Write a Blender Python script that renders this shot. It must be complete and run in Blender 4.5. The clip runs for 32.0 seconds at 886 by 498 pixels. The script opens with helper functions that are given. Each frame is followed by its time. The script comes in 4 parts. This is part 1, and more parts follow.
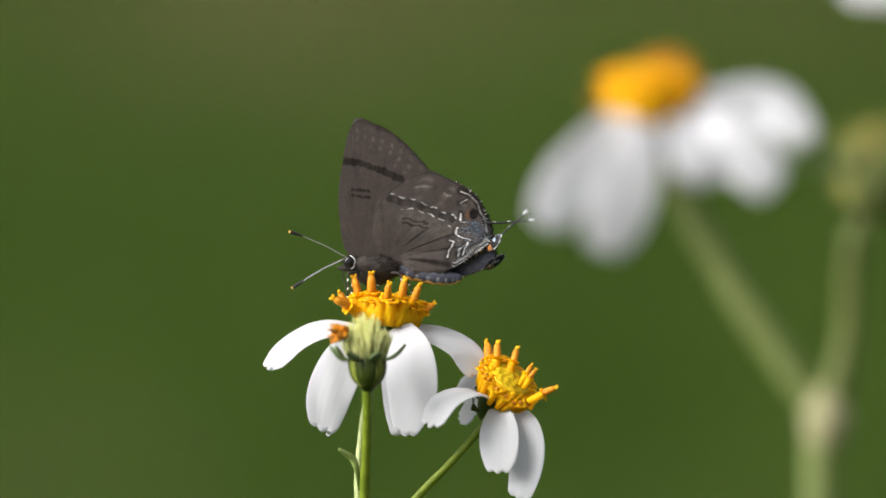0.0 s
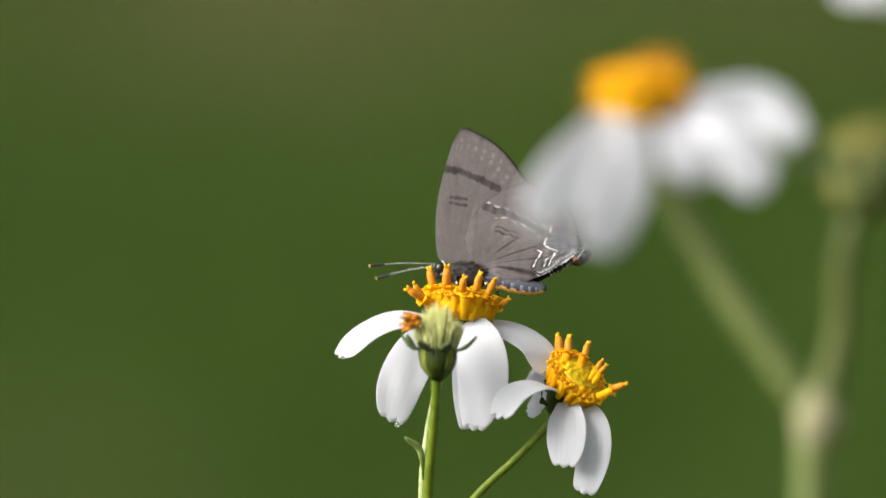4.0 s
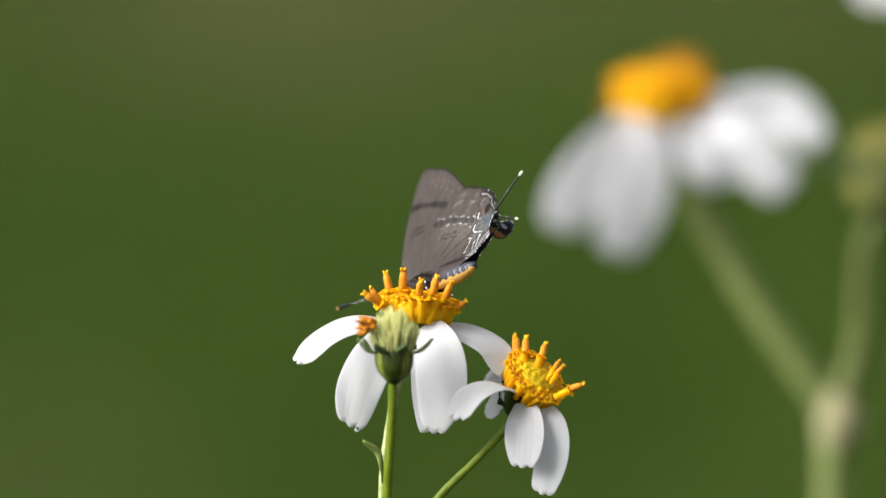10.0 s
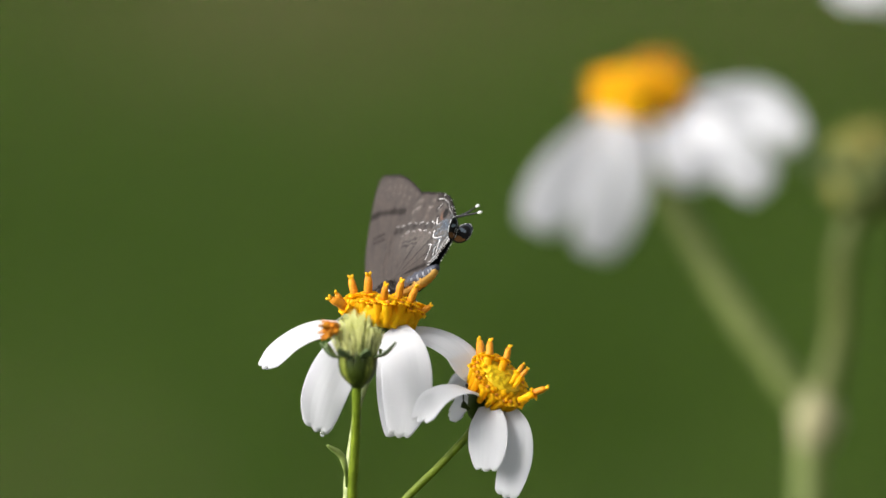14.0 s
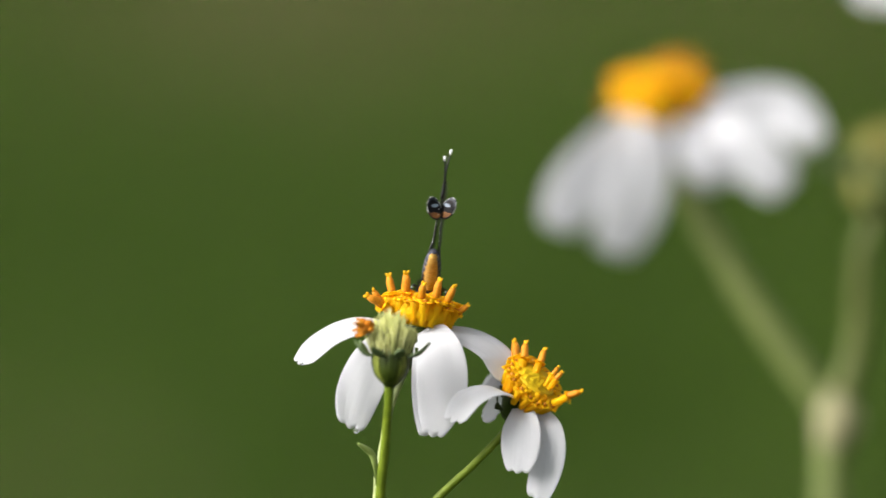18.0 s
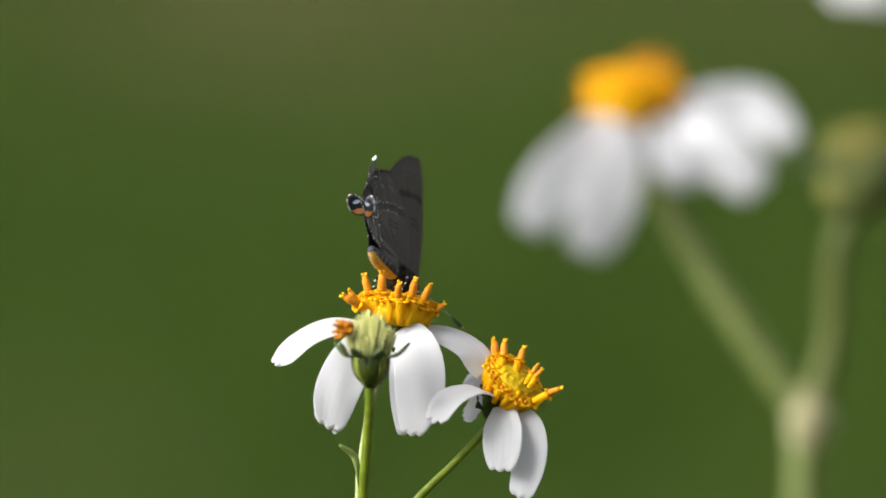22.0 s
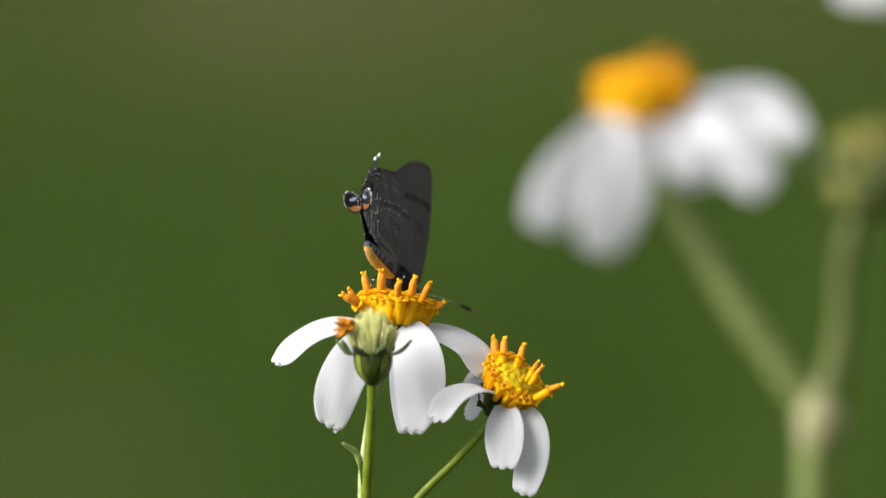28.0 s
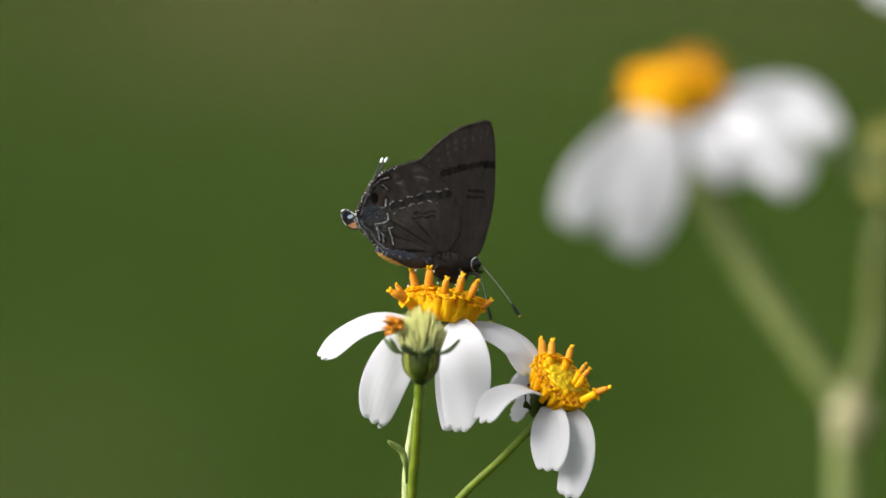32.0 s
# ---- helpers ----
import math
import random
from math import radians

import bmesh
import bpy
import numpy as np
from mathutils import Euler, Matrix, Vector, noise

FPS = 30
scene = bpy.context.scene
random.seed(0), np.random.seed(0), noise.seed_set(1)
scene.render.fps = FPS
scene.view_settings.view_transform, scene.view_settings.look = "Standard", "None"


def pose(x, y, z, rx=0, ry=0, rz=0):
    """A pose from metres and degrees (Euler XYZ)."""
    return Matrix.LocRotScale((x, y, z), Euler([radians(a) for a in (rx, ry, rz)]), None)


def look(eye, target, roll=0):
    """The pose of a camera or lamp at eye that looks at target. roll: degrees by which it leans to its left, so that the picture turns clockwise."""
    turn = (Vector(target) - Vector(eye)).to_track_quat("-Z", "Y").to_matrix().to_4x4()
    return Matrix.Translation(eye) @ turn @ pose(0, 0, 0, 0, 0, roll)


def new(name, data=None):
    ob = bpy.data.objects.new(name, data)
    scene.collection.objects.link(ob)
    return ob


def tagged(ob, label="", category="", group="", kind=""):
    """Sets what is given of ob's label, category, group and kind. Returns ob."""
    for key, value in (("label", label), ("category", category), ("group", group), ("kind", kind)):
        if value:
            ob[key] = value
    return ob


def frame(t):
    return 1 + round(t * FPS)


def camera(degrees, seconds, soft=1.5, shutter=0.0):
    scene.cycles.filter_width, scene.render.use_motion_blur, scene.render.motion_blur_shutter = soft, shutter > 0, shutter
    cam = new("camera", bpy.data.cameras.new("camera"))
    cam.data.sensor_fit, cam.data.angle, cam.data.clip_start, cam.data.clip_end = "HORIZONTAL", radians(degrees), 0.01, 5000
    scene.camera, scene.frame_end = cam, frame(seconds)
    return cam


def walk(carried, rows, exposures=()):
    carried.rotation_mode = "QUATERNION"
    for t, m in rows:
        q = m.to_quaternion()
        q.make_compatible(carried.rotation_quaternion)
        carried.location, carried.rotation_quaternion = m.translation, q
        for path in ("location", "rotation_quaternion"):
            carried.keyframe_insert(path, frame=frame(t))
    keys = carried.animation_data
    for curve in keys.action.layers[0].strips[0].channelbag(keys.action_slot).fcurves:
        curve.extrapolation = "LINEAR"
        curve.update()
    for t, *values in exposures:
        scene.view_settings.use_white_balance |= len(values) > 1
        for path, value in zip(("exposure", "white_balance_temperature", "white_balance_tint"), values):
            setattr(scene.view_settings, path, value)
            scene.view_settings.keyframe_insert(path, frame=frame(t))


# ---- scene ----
# one sheet lies across the view at the flower: 16 units to the millimetre, from its upper left corner;
# d: millimetres nearer to the lens than that sheet (things there are drawn at the size they appear)
TILT, FOCUS, HIGH = radians(6), 1.5, 0.26
RIGHT = Vector((1, 0, 0))
AHEAD = Vector((0, math.cos(TILT), -math.sin(TILT)))
UP = Vector((0, math.sin(TILT), math.cos(TILT)))
MIDDLE = Vector((0, 0, HIGH))
EYE = MIDDLE - AHEAD * FOCUS


def spot(a, b, d=0.0):
    p = MIDDLE + RIGHT * ((a - 784) / 16000) + UP * ((441 - b) / 16000)
    return EYE + (p - EYE) * ((FOCUS - d / 1000) / FOCUS)


# ---- camera ----
cam = camera(2 * math.degrees(math.atan(0.049 / FOCUS)), 32.0, shutter=0.5)
cam.data.dof.use_dof = True
cam.data.dof.focus_distance = FOCUS - 0.002
cam.data.dof.aperture_fstop = 11.0
walk(cam, [(0, look(EYE, MIDDLE)), (32, look(EYE, MIDDLE))], [(0, 1.0), (32, 1.0)])

# ---- light: thin overcast, brighter from the left ----
world = bpy.data.worlds.new("sky")
scene.world = world
world.use_nodes = True
wn = world.node_tree.nodes
sky = wn.new("ShaderNodeTexSky")
sky.sky_type = "NISHITA"
sky.sun_disc = False
sky.sun_elevation, sky.sun_rotation = radians(35), radians(-115)
sky.air_density, sky.dust_density, sky.ozone_density = 1.0, 4.0, 1.0
veil = wn.new("ShaderNodeHueSaturation")
veil.inputs["Saturation"].default_value = 0.14
world.node_tree.links.new(sky.outputs[0], veil.inputs["Color"])
world.node_tree.links.new(veil.outputs[0], wn["Background"].inputs[0])
wn["Background"].inputs[1].default_value = 0.1
sun = new("sun", bpy.data.lights.new("sun", "SUN"))
sun.data.energy, sun.data.angle, sun.data.color = 3.0, radians(40), (1.0, 0.96, 0.9)
sun.matrix_world = look((-0.92, -0.42, 0.72), (0, 0, 0))


# ---- materials ----
class Mat:
    """A node material with a few shorthands."""

    def __init__(self, name, rough=0.6):
        self.m = bpy.data.materials.new(name)
        self.m.use_nodes = True
        self.t = self.m.node_tree
        self.b = self.t.nodes["Principled BSDF"]
        self.b.inputs["Roughness"].default_value = rough
        self.b.inputs["Specular IOR Level"].default_value = 0.28

    def node(self, kind, **values):
        n = self.t.nodes.new(kind)
        for k, v in values.items():
            n.inputs[k.replace("_", " ")].default_value = v
        return n

    def link(self, a, b):
        self.t.links.new(a, b)

    def noise(self, scale, detail=4.0, rough=0.55):
        n = self.node("ShaderNodeTexNoise", Scale=scale, Detail=detail, Roughness=rough)
        c = self.node("ShaderNodeTexCoord")
        self.link(c.outputs["Object"], n.inputs["Vector"])
        return n.outputs["Fac"]

    def ramp(self, fac, stops):
        r = self.node("ShaderNodeValToRGB")
        e = r.color_ramp.elements
        while len(e) < len(stops):
            e.new(0.5)
        for i, (p, c) in enumerate(stops):
            e[i].position, e[i].color = p, (*c, 1)
        self.link(fac, r.inputs["Fac"])
        return r.outputs["Color"]

    def blend(self, fac, a, b, how="MIX"):
        x = self.t.nodes.new("ShaderNodeMix")
        x.data_type, x.blend_type = "RGBA", how
        for sock, v in ((x.inputs[0], fac), (x.inputs[6], a), (x.inputs[7], b)):
            if isinstance(v, (int, float)):
                sock.default_value = v
            elif isinstance(v, tuple):
                sock.default_value = (*v, 1)
            else:
                self.link(v, sock)
        return x.outputs[2]

    def color(self, c):
        if isinstance(c, tuple):
            self.b.inputs["Base Color"].default_value = (*c, 1)
        else:
            self.link(c, self.b.inputs["Base Color"])
        return self

    def bump(self, height, strength=0.3, distance=0.0001):
        n = self.node("ShaderNodeBump", Strength=strength, Distance=distance)
        self.link(height, n.inputs["Height"])
        self.link(n.outputs[0], self.b.inputs["Normal"])
        return self

    def thin(self, share, tint):
        """Light passes through, as in a petal or a leaf."""
        tr = self.node("ShaderNodeBsdfTranslucent")
        tr.inputs["Color"].default_value = (*tint, 1)
        mx = self.node("ShaderNodeMixShader", Fac=share)
        self.link(self.b.outputs[0], mx.inputs[1])
        self.link(tr.outputs[0], mx.inputs[2])
        self.link(mx.outputs[0], self.t.nodes["Material Output"].inputs["Surface"])
        return self


def two_tone(name, a, b, scale, rough=0.6, fine=6.0, strength=0.3, dist=0.0001):
    k = Mat(name, rough)
    big, small = k.noise(scale), k.noise(scale * fine, 6.0)
    c = k.ramp(big, [(0.3, a), (0.7, b)])
    k.color(k.blend(0.35, c, k.ramp(small, [(0.35, tuple(x * 0.6 for x in a)), (0.65, tuple(min(1, x * 1.3) for x in b))])))
    k.bump(small, strength, dist)
    return k


def petal_material():
    k = Mat("petal_white", 0.55)
    c = k.ramp(k.noise(180, 3), [(0.3, (0.68, 0.685, 0.71)), (0.7, (0.735, 0.74, 0.765))])
    k.color(c)
    k.b.inputs["Sheen Weight"].default_value = 0.15
    k.bump(k.noise(2500, 3), 0.25, 0.00006)
    return k.thin(0.5, (0.78, 0.785, 0.815)).m


def floret_material():
    k = Mat("floret_yellow", 0.6)
    k.b.inputs["Specular IOR Level"].default_value = 0.25
    info = k.node("ShaderNodeObjectInfo")
    base = k.ramp(info.outputs["Random"], [(0.0, (0.88, 0.5, 0.002)), (0.5, (0.92, 0.6, 0.003)), (1.0, (0.94, 0.67, 0.004))])
    spotty = k.ramp(k.noise(900, 4), [(0.3, (0.75, 0.4, 0.1)), (0.45, (1, 1, 1))])
    k.color(k.blend(0.3, base, spotty, "MULTIPLY"))
    k.bump(k.noise(3000, 4), 0.3, 0.00008)
    return k.thin(0.55, (0.96, 0.6, 0.01)).m


def wing_material():
    k = Mat("wing_scales", 0.58)
    a = k.node("ShaderNodeAttribute")
    a.attribute_name = "pattern"
    grain = k.ramp(k.noise(5200, 2), [(0.25, (0.62, 0.62, 0.62)), (0.75, (1.3, 1.28, 1.26))])
    worn = k.ramp(k.noise(700, 6, 0.65), [(0.3, (0.5, 0.5, 0.5)), (0.7, (1.5, 1.48, 1.45))])
    k.color(k.blend(1.0, k.blend(1.0, a.outputs["Color"], grain, "MULTIPLY"), worn, "MULTIPLY"))
    bw = k.node("ShaderNodeRGBToBW")
    gloss = k.node("ShaderNodeMapRange", From_Min=0.0035, From_Max=0.014, To_Min=0.03, To_Max=0.47)
    k.link(a.outputs["Color"], bw.inputs[0])
    k.link(bw.outputs[0], gloss.inputs["Value"])
    k.link(gloss.outputs[0], k.b.inputs["Specular IOR Level"])
    k.b.inputs["Specular Tint"].default_value = (1.0, 0.95, 0.94, 1)
    k.bump(k.noise(4200, 3), 0.35, 0.00006)
    return k.m


PETAL = petal_material()
FLORET = floret_material()
WING = wing_material()
ANTHER = two_tone("anther_orange", (0.42, 0.13, 0.005), (0.7, 0.28, 0.008), 900).m
POLLEN = two_tone("stigma_yellow", (0.8, 0.42, 0.006), (0.9, 0.54, 0.01), 700).thin(0.3, (0.9, 0.5, 0.01)).m
CORE = two_tone("disc_centre", (0.7, 0.5, 0.012), (0.88, 0.58, 0.008), 900).thin(0.3, (0.8, 0.55, 0.02)).m
STEM = two_tone("stem_green", (0.09, 0.145, 0.006), (0.165, 0.22, 0.016), 160, 0.5).thin(0.08, (0.3, 0.5, 0.05)).m
STEM_LIGHT = two_tone("stem_light", (0.26, 0.32, 0.11), (0.38, 0.42, 0.2), 160, 0.5).m
STEM_DULL = two_tone("stem_dull", (0.075, 0.095, 0.022), (0.11, 0.13, 0.036), 120, 0.55).m
STEM_PALE = two_tone("stem_pale", (0.105, 0.14, 0.036), (0.16, 0.19, 0.06), 120, 0.55).m
NODE = two_tone("stem_joint", (0.22, 0.22, 0.11), (0.31, 0.28, 0.16), 140, 0.6).m
BRACT = two_tone("bract_green", (0.011, 0.021, 0.0012), (0.04, 0.06, 0.004), 800, 0.5).m
BRACT_LIGHT = two_tone("bract_light_green", (0.085, 0.112, 0.01), (0.185, 0.21, 0.035), 700, 0.5).m
FUZZ = two_tone("seed_bristle", (0.62, 0.62, 0.17), (0.87, 0.85, 0.46), 300, 0.7).thin(0.4, (0.6, 0.66, 0.24)).m
BUD = two_tone("bud_yellow_green", (0.155, 0.162, 0.034), (0.24, 0.215, 0.058), 200, 0.7).m
WITHER = two_tone("withered_floret", (0.2, 0.04, 0.004), (0.74, 0.3, 0.012), 1200, 0.7).m
GREY_LEAF = two_tone("bract_grey_green", (0.06, 0.1, 0.032), (0.13, 0.175, 0.075), 300, 0.6).m
LEAF = two_tone("leaf_green", (0.2, 0.28, 0.06), (0.33, 0.4, 0.13), 150, 0.5).thin(0.2, (0.3, 0.5, 0.08)).m
FUR = two_tone("thorax_fur", (0.011, 0.009, 0.0075), (0.034, 0.027, 0.023), 700, 0.8).m
BLACK = two_tone("black_scales", (0.008, 0.008, 0.009), (0.02, 0.02, 0.022), 900, 0.5).m
WHITE = two_tone("white_scales", (0.6, 0.62, 0.64), (0.78, 0.78, 0.78), 900, 0.6).m
BLUE = two_tone("abdomen_blue_grey", (0.018, 0.02, 0.031), (0.054, 0.057, 0.077), 900, 0.6).m
ASH = two_tone("ash_scales", (0.07, 0.075, 0.09), (0.19, 0.195, 0.22), 1500, 0.6).m
ORANGE = two_tone("orange_scales", (0.48, 0.25, 0.035), (0.64, 0.41, 0.12), 700, 0.7).m
WATER = Mat("water", 0.02)
WATER.b.inputs["Transmission Weight"].default_value = 0.9
WATER.b.inputs["IOR"].default_value = 1.33
WATER = WATER.color((0.95, 0.97, 1.0)).m
EYEBALL = two_tone("eye_black", (0.006, 0.006, 0.007), (0.012, 0.011, 0.011), 900, 0.15).m
DUSK = two_tone("leg_dark", (0.015, 0.014, 0.013), (0.03, 0.028, 0.026), 900, 0.6).m


# ---- mesh helpers ----
def finish(bm, name, mats, smooth=True):
    bmesh.ops.recalc_face_normals(bm, faces=bm.faces)
    me = bpy.data.meshes.new(name)
    bm.to_mesh(me)
    bm.free()
    for m in mats if isinstance(mats, (list, tuple)) else [mats]:
        me.materials.append(m)
    if smooth:
        me.polygons.foreach_set("use_smooth", [True] * len(me.polygons))
    return me


def part(name, bm, material, parent, label="", smooth=True):
    me = bm if isinstance(bm, bpy.types.Mesh) else finish(bm, name, material, smooth)
    ob = new(name, me)
    ob.parent = parent
    root = parent.parent or parent
    ob.matrix_parent_inverse = Matrix.Translation(-root.location) if parent is root else Matrix()
    return tagged(ob, label)


def frame_of(way, hint=(0.13, 0.21, 0.97)):
    z = Vector(way).normalized()
    x = Vector(hint).cross(z)
    if x.length < 1e-3:
        x = Vector((1, 0, 0)).cross(z)
    x.normalize()
    return x, z.cross(x), z


def tube(bm, pts, radii, sides=10, mat=0, cap=True):
    pts = [Vector(p) for p in pts]
    rings = []
    x = None
    for i, p in enumerate(pts):
        z = (pts[min(i + 1, len(pts) - 1)] - pts[max(i - 1, 0)]).normalized()
        if x is None:
            x, y, z = frame_of(z)
        else:
            x = (x - z * x.dot(z)).normalized()
            y = z.cross(x)
        r = radii[i] if isinstance(radii, (list, tuple)) else radii
        rings.append([bm.verts.new(p + (x * math.cos(k * math.tau / sides) + y * math.sin(k * math.tau / sides)) * r) for k in range(sides)])
    for a, b in zip(rings, rings[1:]):
        for k in range(sides):
            bm.faces.new((a[k], a[(k + 1) % sides], b[(k + 1) % sides], b[k])).material_index = mat
    if cap:
        bm.faces.new(rings[0][::-1]).material_index = mat
        bm.faces.new(rings[-1]).material_index = mat
    return rings


def curve(points, n):
    """A smooth line through a few points."""
    p = [Vector(q) for q in points]
    p = [p[0] * 2 - p[1]] + p + [p[-1] * 2 - p[-2]]
    out = []
    for i in range(1, len(p) - 2):
        for k in range(n):
            s = k / n
            a, b, c, d = p[i - 1], p[i], p[i + 1], p[i + 2]
            out.append(0.5 * ((2 * b) + (c - a) * s + (2 * a - 5 * b + 4 * c - d) * s * s + (3 * b - a - 3 * c + d) * s ** 3))
    return out + [p[-2]]


def ball(bm, centre, radii, mat=0, turn=None, seg=16, ring=10):
    m = Matrix.Translation(centre) @ (turn.to_4x4() if turn else Matrix()) @ Matrix.Diagonal((*radii, 1))
    got = bmesh.ops.create_uvsphere(bm, u_segments=seg, v_segments=ring, radius=1, matrix=m)
    for f in {f for v in got["verts"] for f in v.link_faces}:
        f.material_index = mat
    return got["verts"]


def blade(bm, line, width, face, thick=0.00012, cup=0.025, pleat=0.005, teeth=0.07, base=0.35, tip=0.72, nw=22, seed=0, mat=0, twist=0.0, slant=0.0):
    """A petal or small leaf: a thin closed shell round a middle line."""
    rnd = random.Random(seed)
    n = len(line)
    cut = [0.6 + 0.8 * rnd.random() for _ in range(4)]
    grooves = [rnd.uniform(-0.75, -0.35), rnd.uniform(-0.25, -0.05), rnd.uniform(0.08, 0.25), rnd.uniform(0.35, 0.75)]
    top, low = [], []
    for i, p in enumerate(line):
        s = i / (n - 1)
        t = (line[min(i + 1, n - 1)] - line[max(i - 1, 0)]).normalized()
        w = t.cross(Vector(face)).normalized()
        nn = w.cross(t).normalized()
        if twist:
            q = Matrix.Rotation(twist * s, 3, t)
            w, nn = q @ w, q @ nn
        wide = width / 2 * (base + (1 - base) * math.sin(min(1, s / 0.55) * math.pi / 2) - (1 - tip) * max(0, (s - 0.6) / 0.4) ** 2)
        a, b = [], []
        for j in range(nw + 1):
            v = j / nw * 2 - 1
            lobe = abs(math.sin(1.5 * math.pi * (v + 1))) * cut[min(3, int((v + 1) * 1.5))]
            back = teeth * (1 - lobe * 0.8) * max(0, s - 0.8) / 0.2 + 0.1 * abs(v) ** 3 * max(0, s - 0.6) / 0.4 + slant * v * max(0, s - 0.5) / 0.5
            q = p + w * (wide * v) - t * (back * width)
            q += nn * (width * (-cup * v * v + pleat * 0.5 * math.cos(v * 2.5 * math.pi) * min(1, s * 3)))
            q -= nn * (width * pleat * 0.8 * sum(math.exp(-(((v - g) / 0.04) ** 2)) for g in grooves) * min(1, s * 3))
            q += nn * (width * 0.012 * math.sin(9 * s + 4 * v + seed))
            a.append(bm.verts.new(q + nn * thick / 2))
            b.append(bm.verts.new(q - nn * thick / 2))
        top.append(a)
        low.append(b)
    for i in range(n - 1):
        for j in range(nw):
            bm.faces.new((top[i][j], top[i][j + 1], top[i + 1][j + 1], top[i + 1][j])).material_index = mat
            bm.faces.new((low[i][j], low[i + 1][j], low[i + 1][j + 1], low[i][j + 1])).material_index = mat
        for j in (0, nw):
            bm.faces.new((top[i][j], top[i + 1][j], low[i + 1][j], low[i][j])).material_index = mat
    for i in (0, n - 1):
        for j in range(nw):
            bm.faces.new((top[i][j], top[i][j + 1], low[i][j + 1], low[i][j])).material_index = mat


def petal(parent, points, width, face, seed, label="", **kw):
    bm = bmesh.new()
    blade(bm, curve(points, 7), width / 1000, face, seed=seed, **{'nw': 46, **kw})
    return part("petal", bm, PETAL, parent, label)


# ---- the ground: a lawn with worn, dry places ----
# worn places: where, how far they reach, and how bare they are
DRY = (((-0.05, 3.35), (0.22, 0.72), 1.0), ((0.2, 2.9), (0.07, 0.7), 0.5), ((-0.13, 1.85), (0.06, 0.4), 0.45), ((0.03, 1.4), (0.12, 0.2), 0.5), ((0.13, 3.45), (0.13, 0.8), 0.9), ((0.2, 3.2), (0.08, 0.5), 0.6))


def dryness(x, y):
    """How worn the lawn is."""
    far = noise.noise((x * 0.7, y * 0.7, 3.0)) * 0.7 if y > 4.6 or abs(x) > 0.5 or y < 1 else 0
    return max(far, *(k * math.exp(-(((x - p[0]) / r[0]) ** 2 + ((y - p[1]) / r[1]) ** 2)) for p, r, k in DRY))


def ground_material():
    k = Mat("lawn_soil", 0.95)
    k.b.inputs["Specular IOR Level"].default_value = 0.15
    c = k.node("ShaderNodeTexCoord")
    n1 = k.node("ShaderNodeTexNoise", Scale=0.5, Detail=5, Roughness=0.5)
    n2 = k.node("ShaderNodeTexNoise", Scale=60, Detail=8, Roughness=0.7)
    for n in (n1, n2):
        k.link(c.outputs["Object"], n.inputs["Vector"])
    green = k.ramp(n2.outputs["Fac"], [(0.3, (0.008, 0.02, 0.002)), (0.7, (0.03, 0.062, 0.004))])
    dry = k.ramp(n2.outputs["Fac"], [(0.3, (0.07, 0.06, 0.025)), (0.7, (0.18, 0.155, 0.07))])
    worn = k.ramp(n1.outputs["Fac"], [(0.56, (0, 0, 0)), (0.74, (0.8, 0.8, 0.8))])
    for place, size, amount in DRY:
        mp = k.node("ShaderNodeMapping")
        mp.vector_type = "TEXTURE"
        mp.inputs["Location"].default_value, mp.inputs["Scale"].default_value = (*place, 0), (size[0] * 1.5, size[1] * 1.5, 1)
        g = k.node("ShaderNodeTexGradient")
        g.gradient_type = "SPHERICAL"
        k.link(c.outputs["Object"], mp.inputs[0])
        k.link(mp.outputs[0], g.inputs[0])
        worn = k.blend(1.0, worn, k.ramp(g.outputs["Fac"], [(0.05, (0, 0, 0)), (0.6, (amount,) * 3)]), "LIGHTEN")
    k.color(k.blend(worn, green, dry))
    k.bump(n2.outputs["Fac"], 0.8, 0.02)
    return k.m


def make_ground():
    bm = bmesh.new()
    rings = [0.0, 2, 4, 6, 9, 14, 22, 40, 80, 160, 400, 1200]
    last = None
    for r in rings[1:]:
        row = [bm.verts.new((r * math.cos(k * math.tau / 48), 3 + r * math.sin(k * math.tau / 48), 0)) for k in range(48)]
        if last is None:
            bm.faces.new(row)
        else:
            for k in range(48):
                bm.faces.new((last[k], row[k], row[(k + 1) % 48], last[(k + 1) % 48]))
        last = row
    ob = new("ground", finish(bm, "ground", ground_material(), False))
    tagged(ob, "green lawn with worn olive-brown dry places", "ground", kind="structure")


def grass_material(name, stops, tint):
    k = Mat(name, 0.75)
    k.b.inputs["Specular IOR Level"].default_value = 0.2
    g = k.node("ShaderNodeNewGeometry")
    k.color(k.ramp(g.outputs["Random Per Island"], stops))
    return k.thin(0.2, tint).m


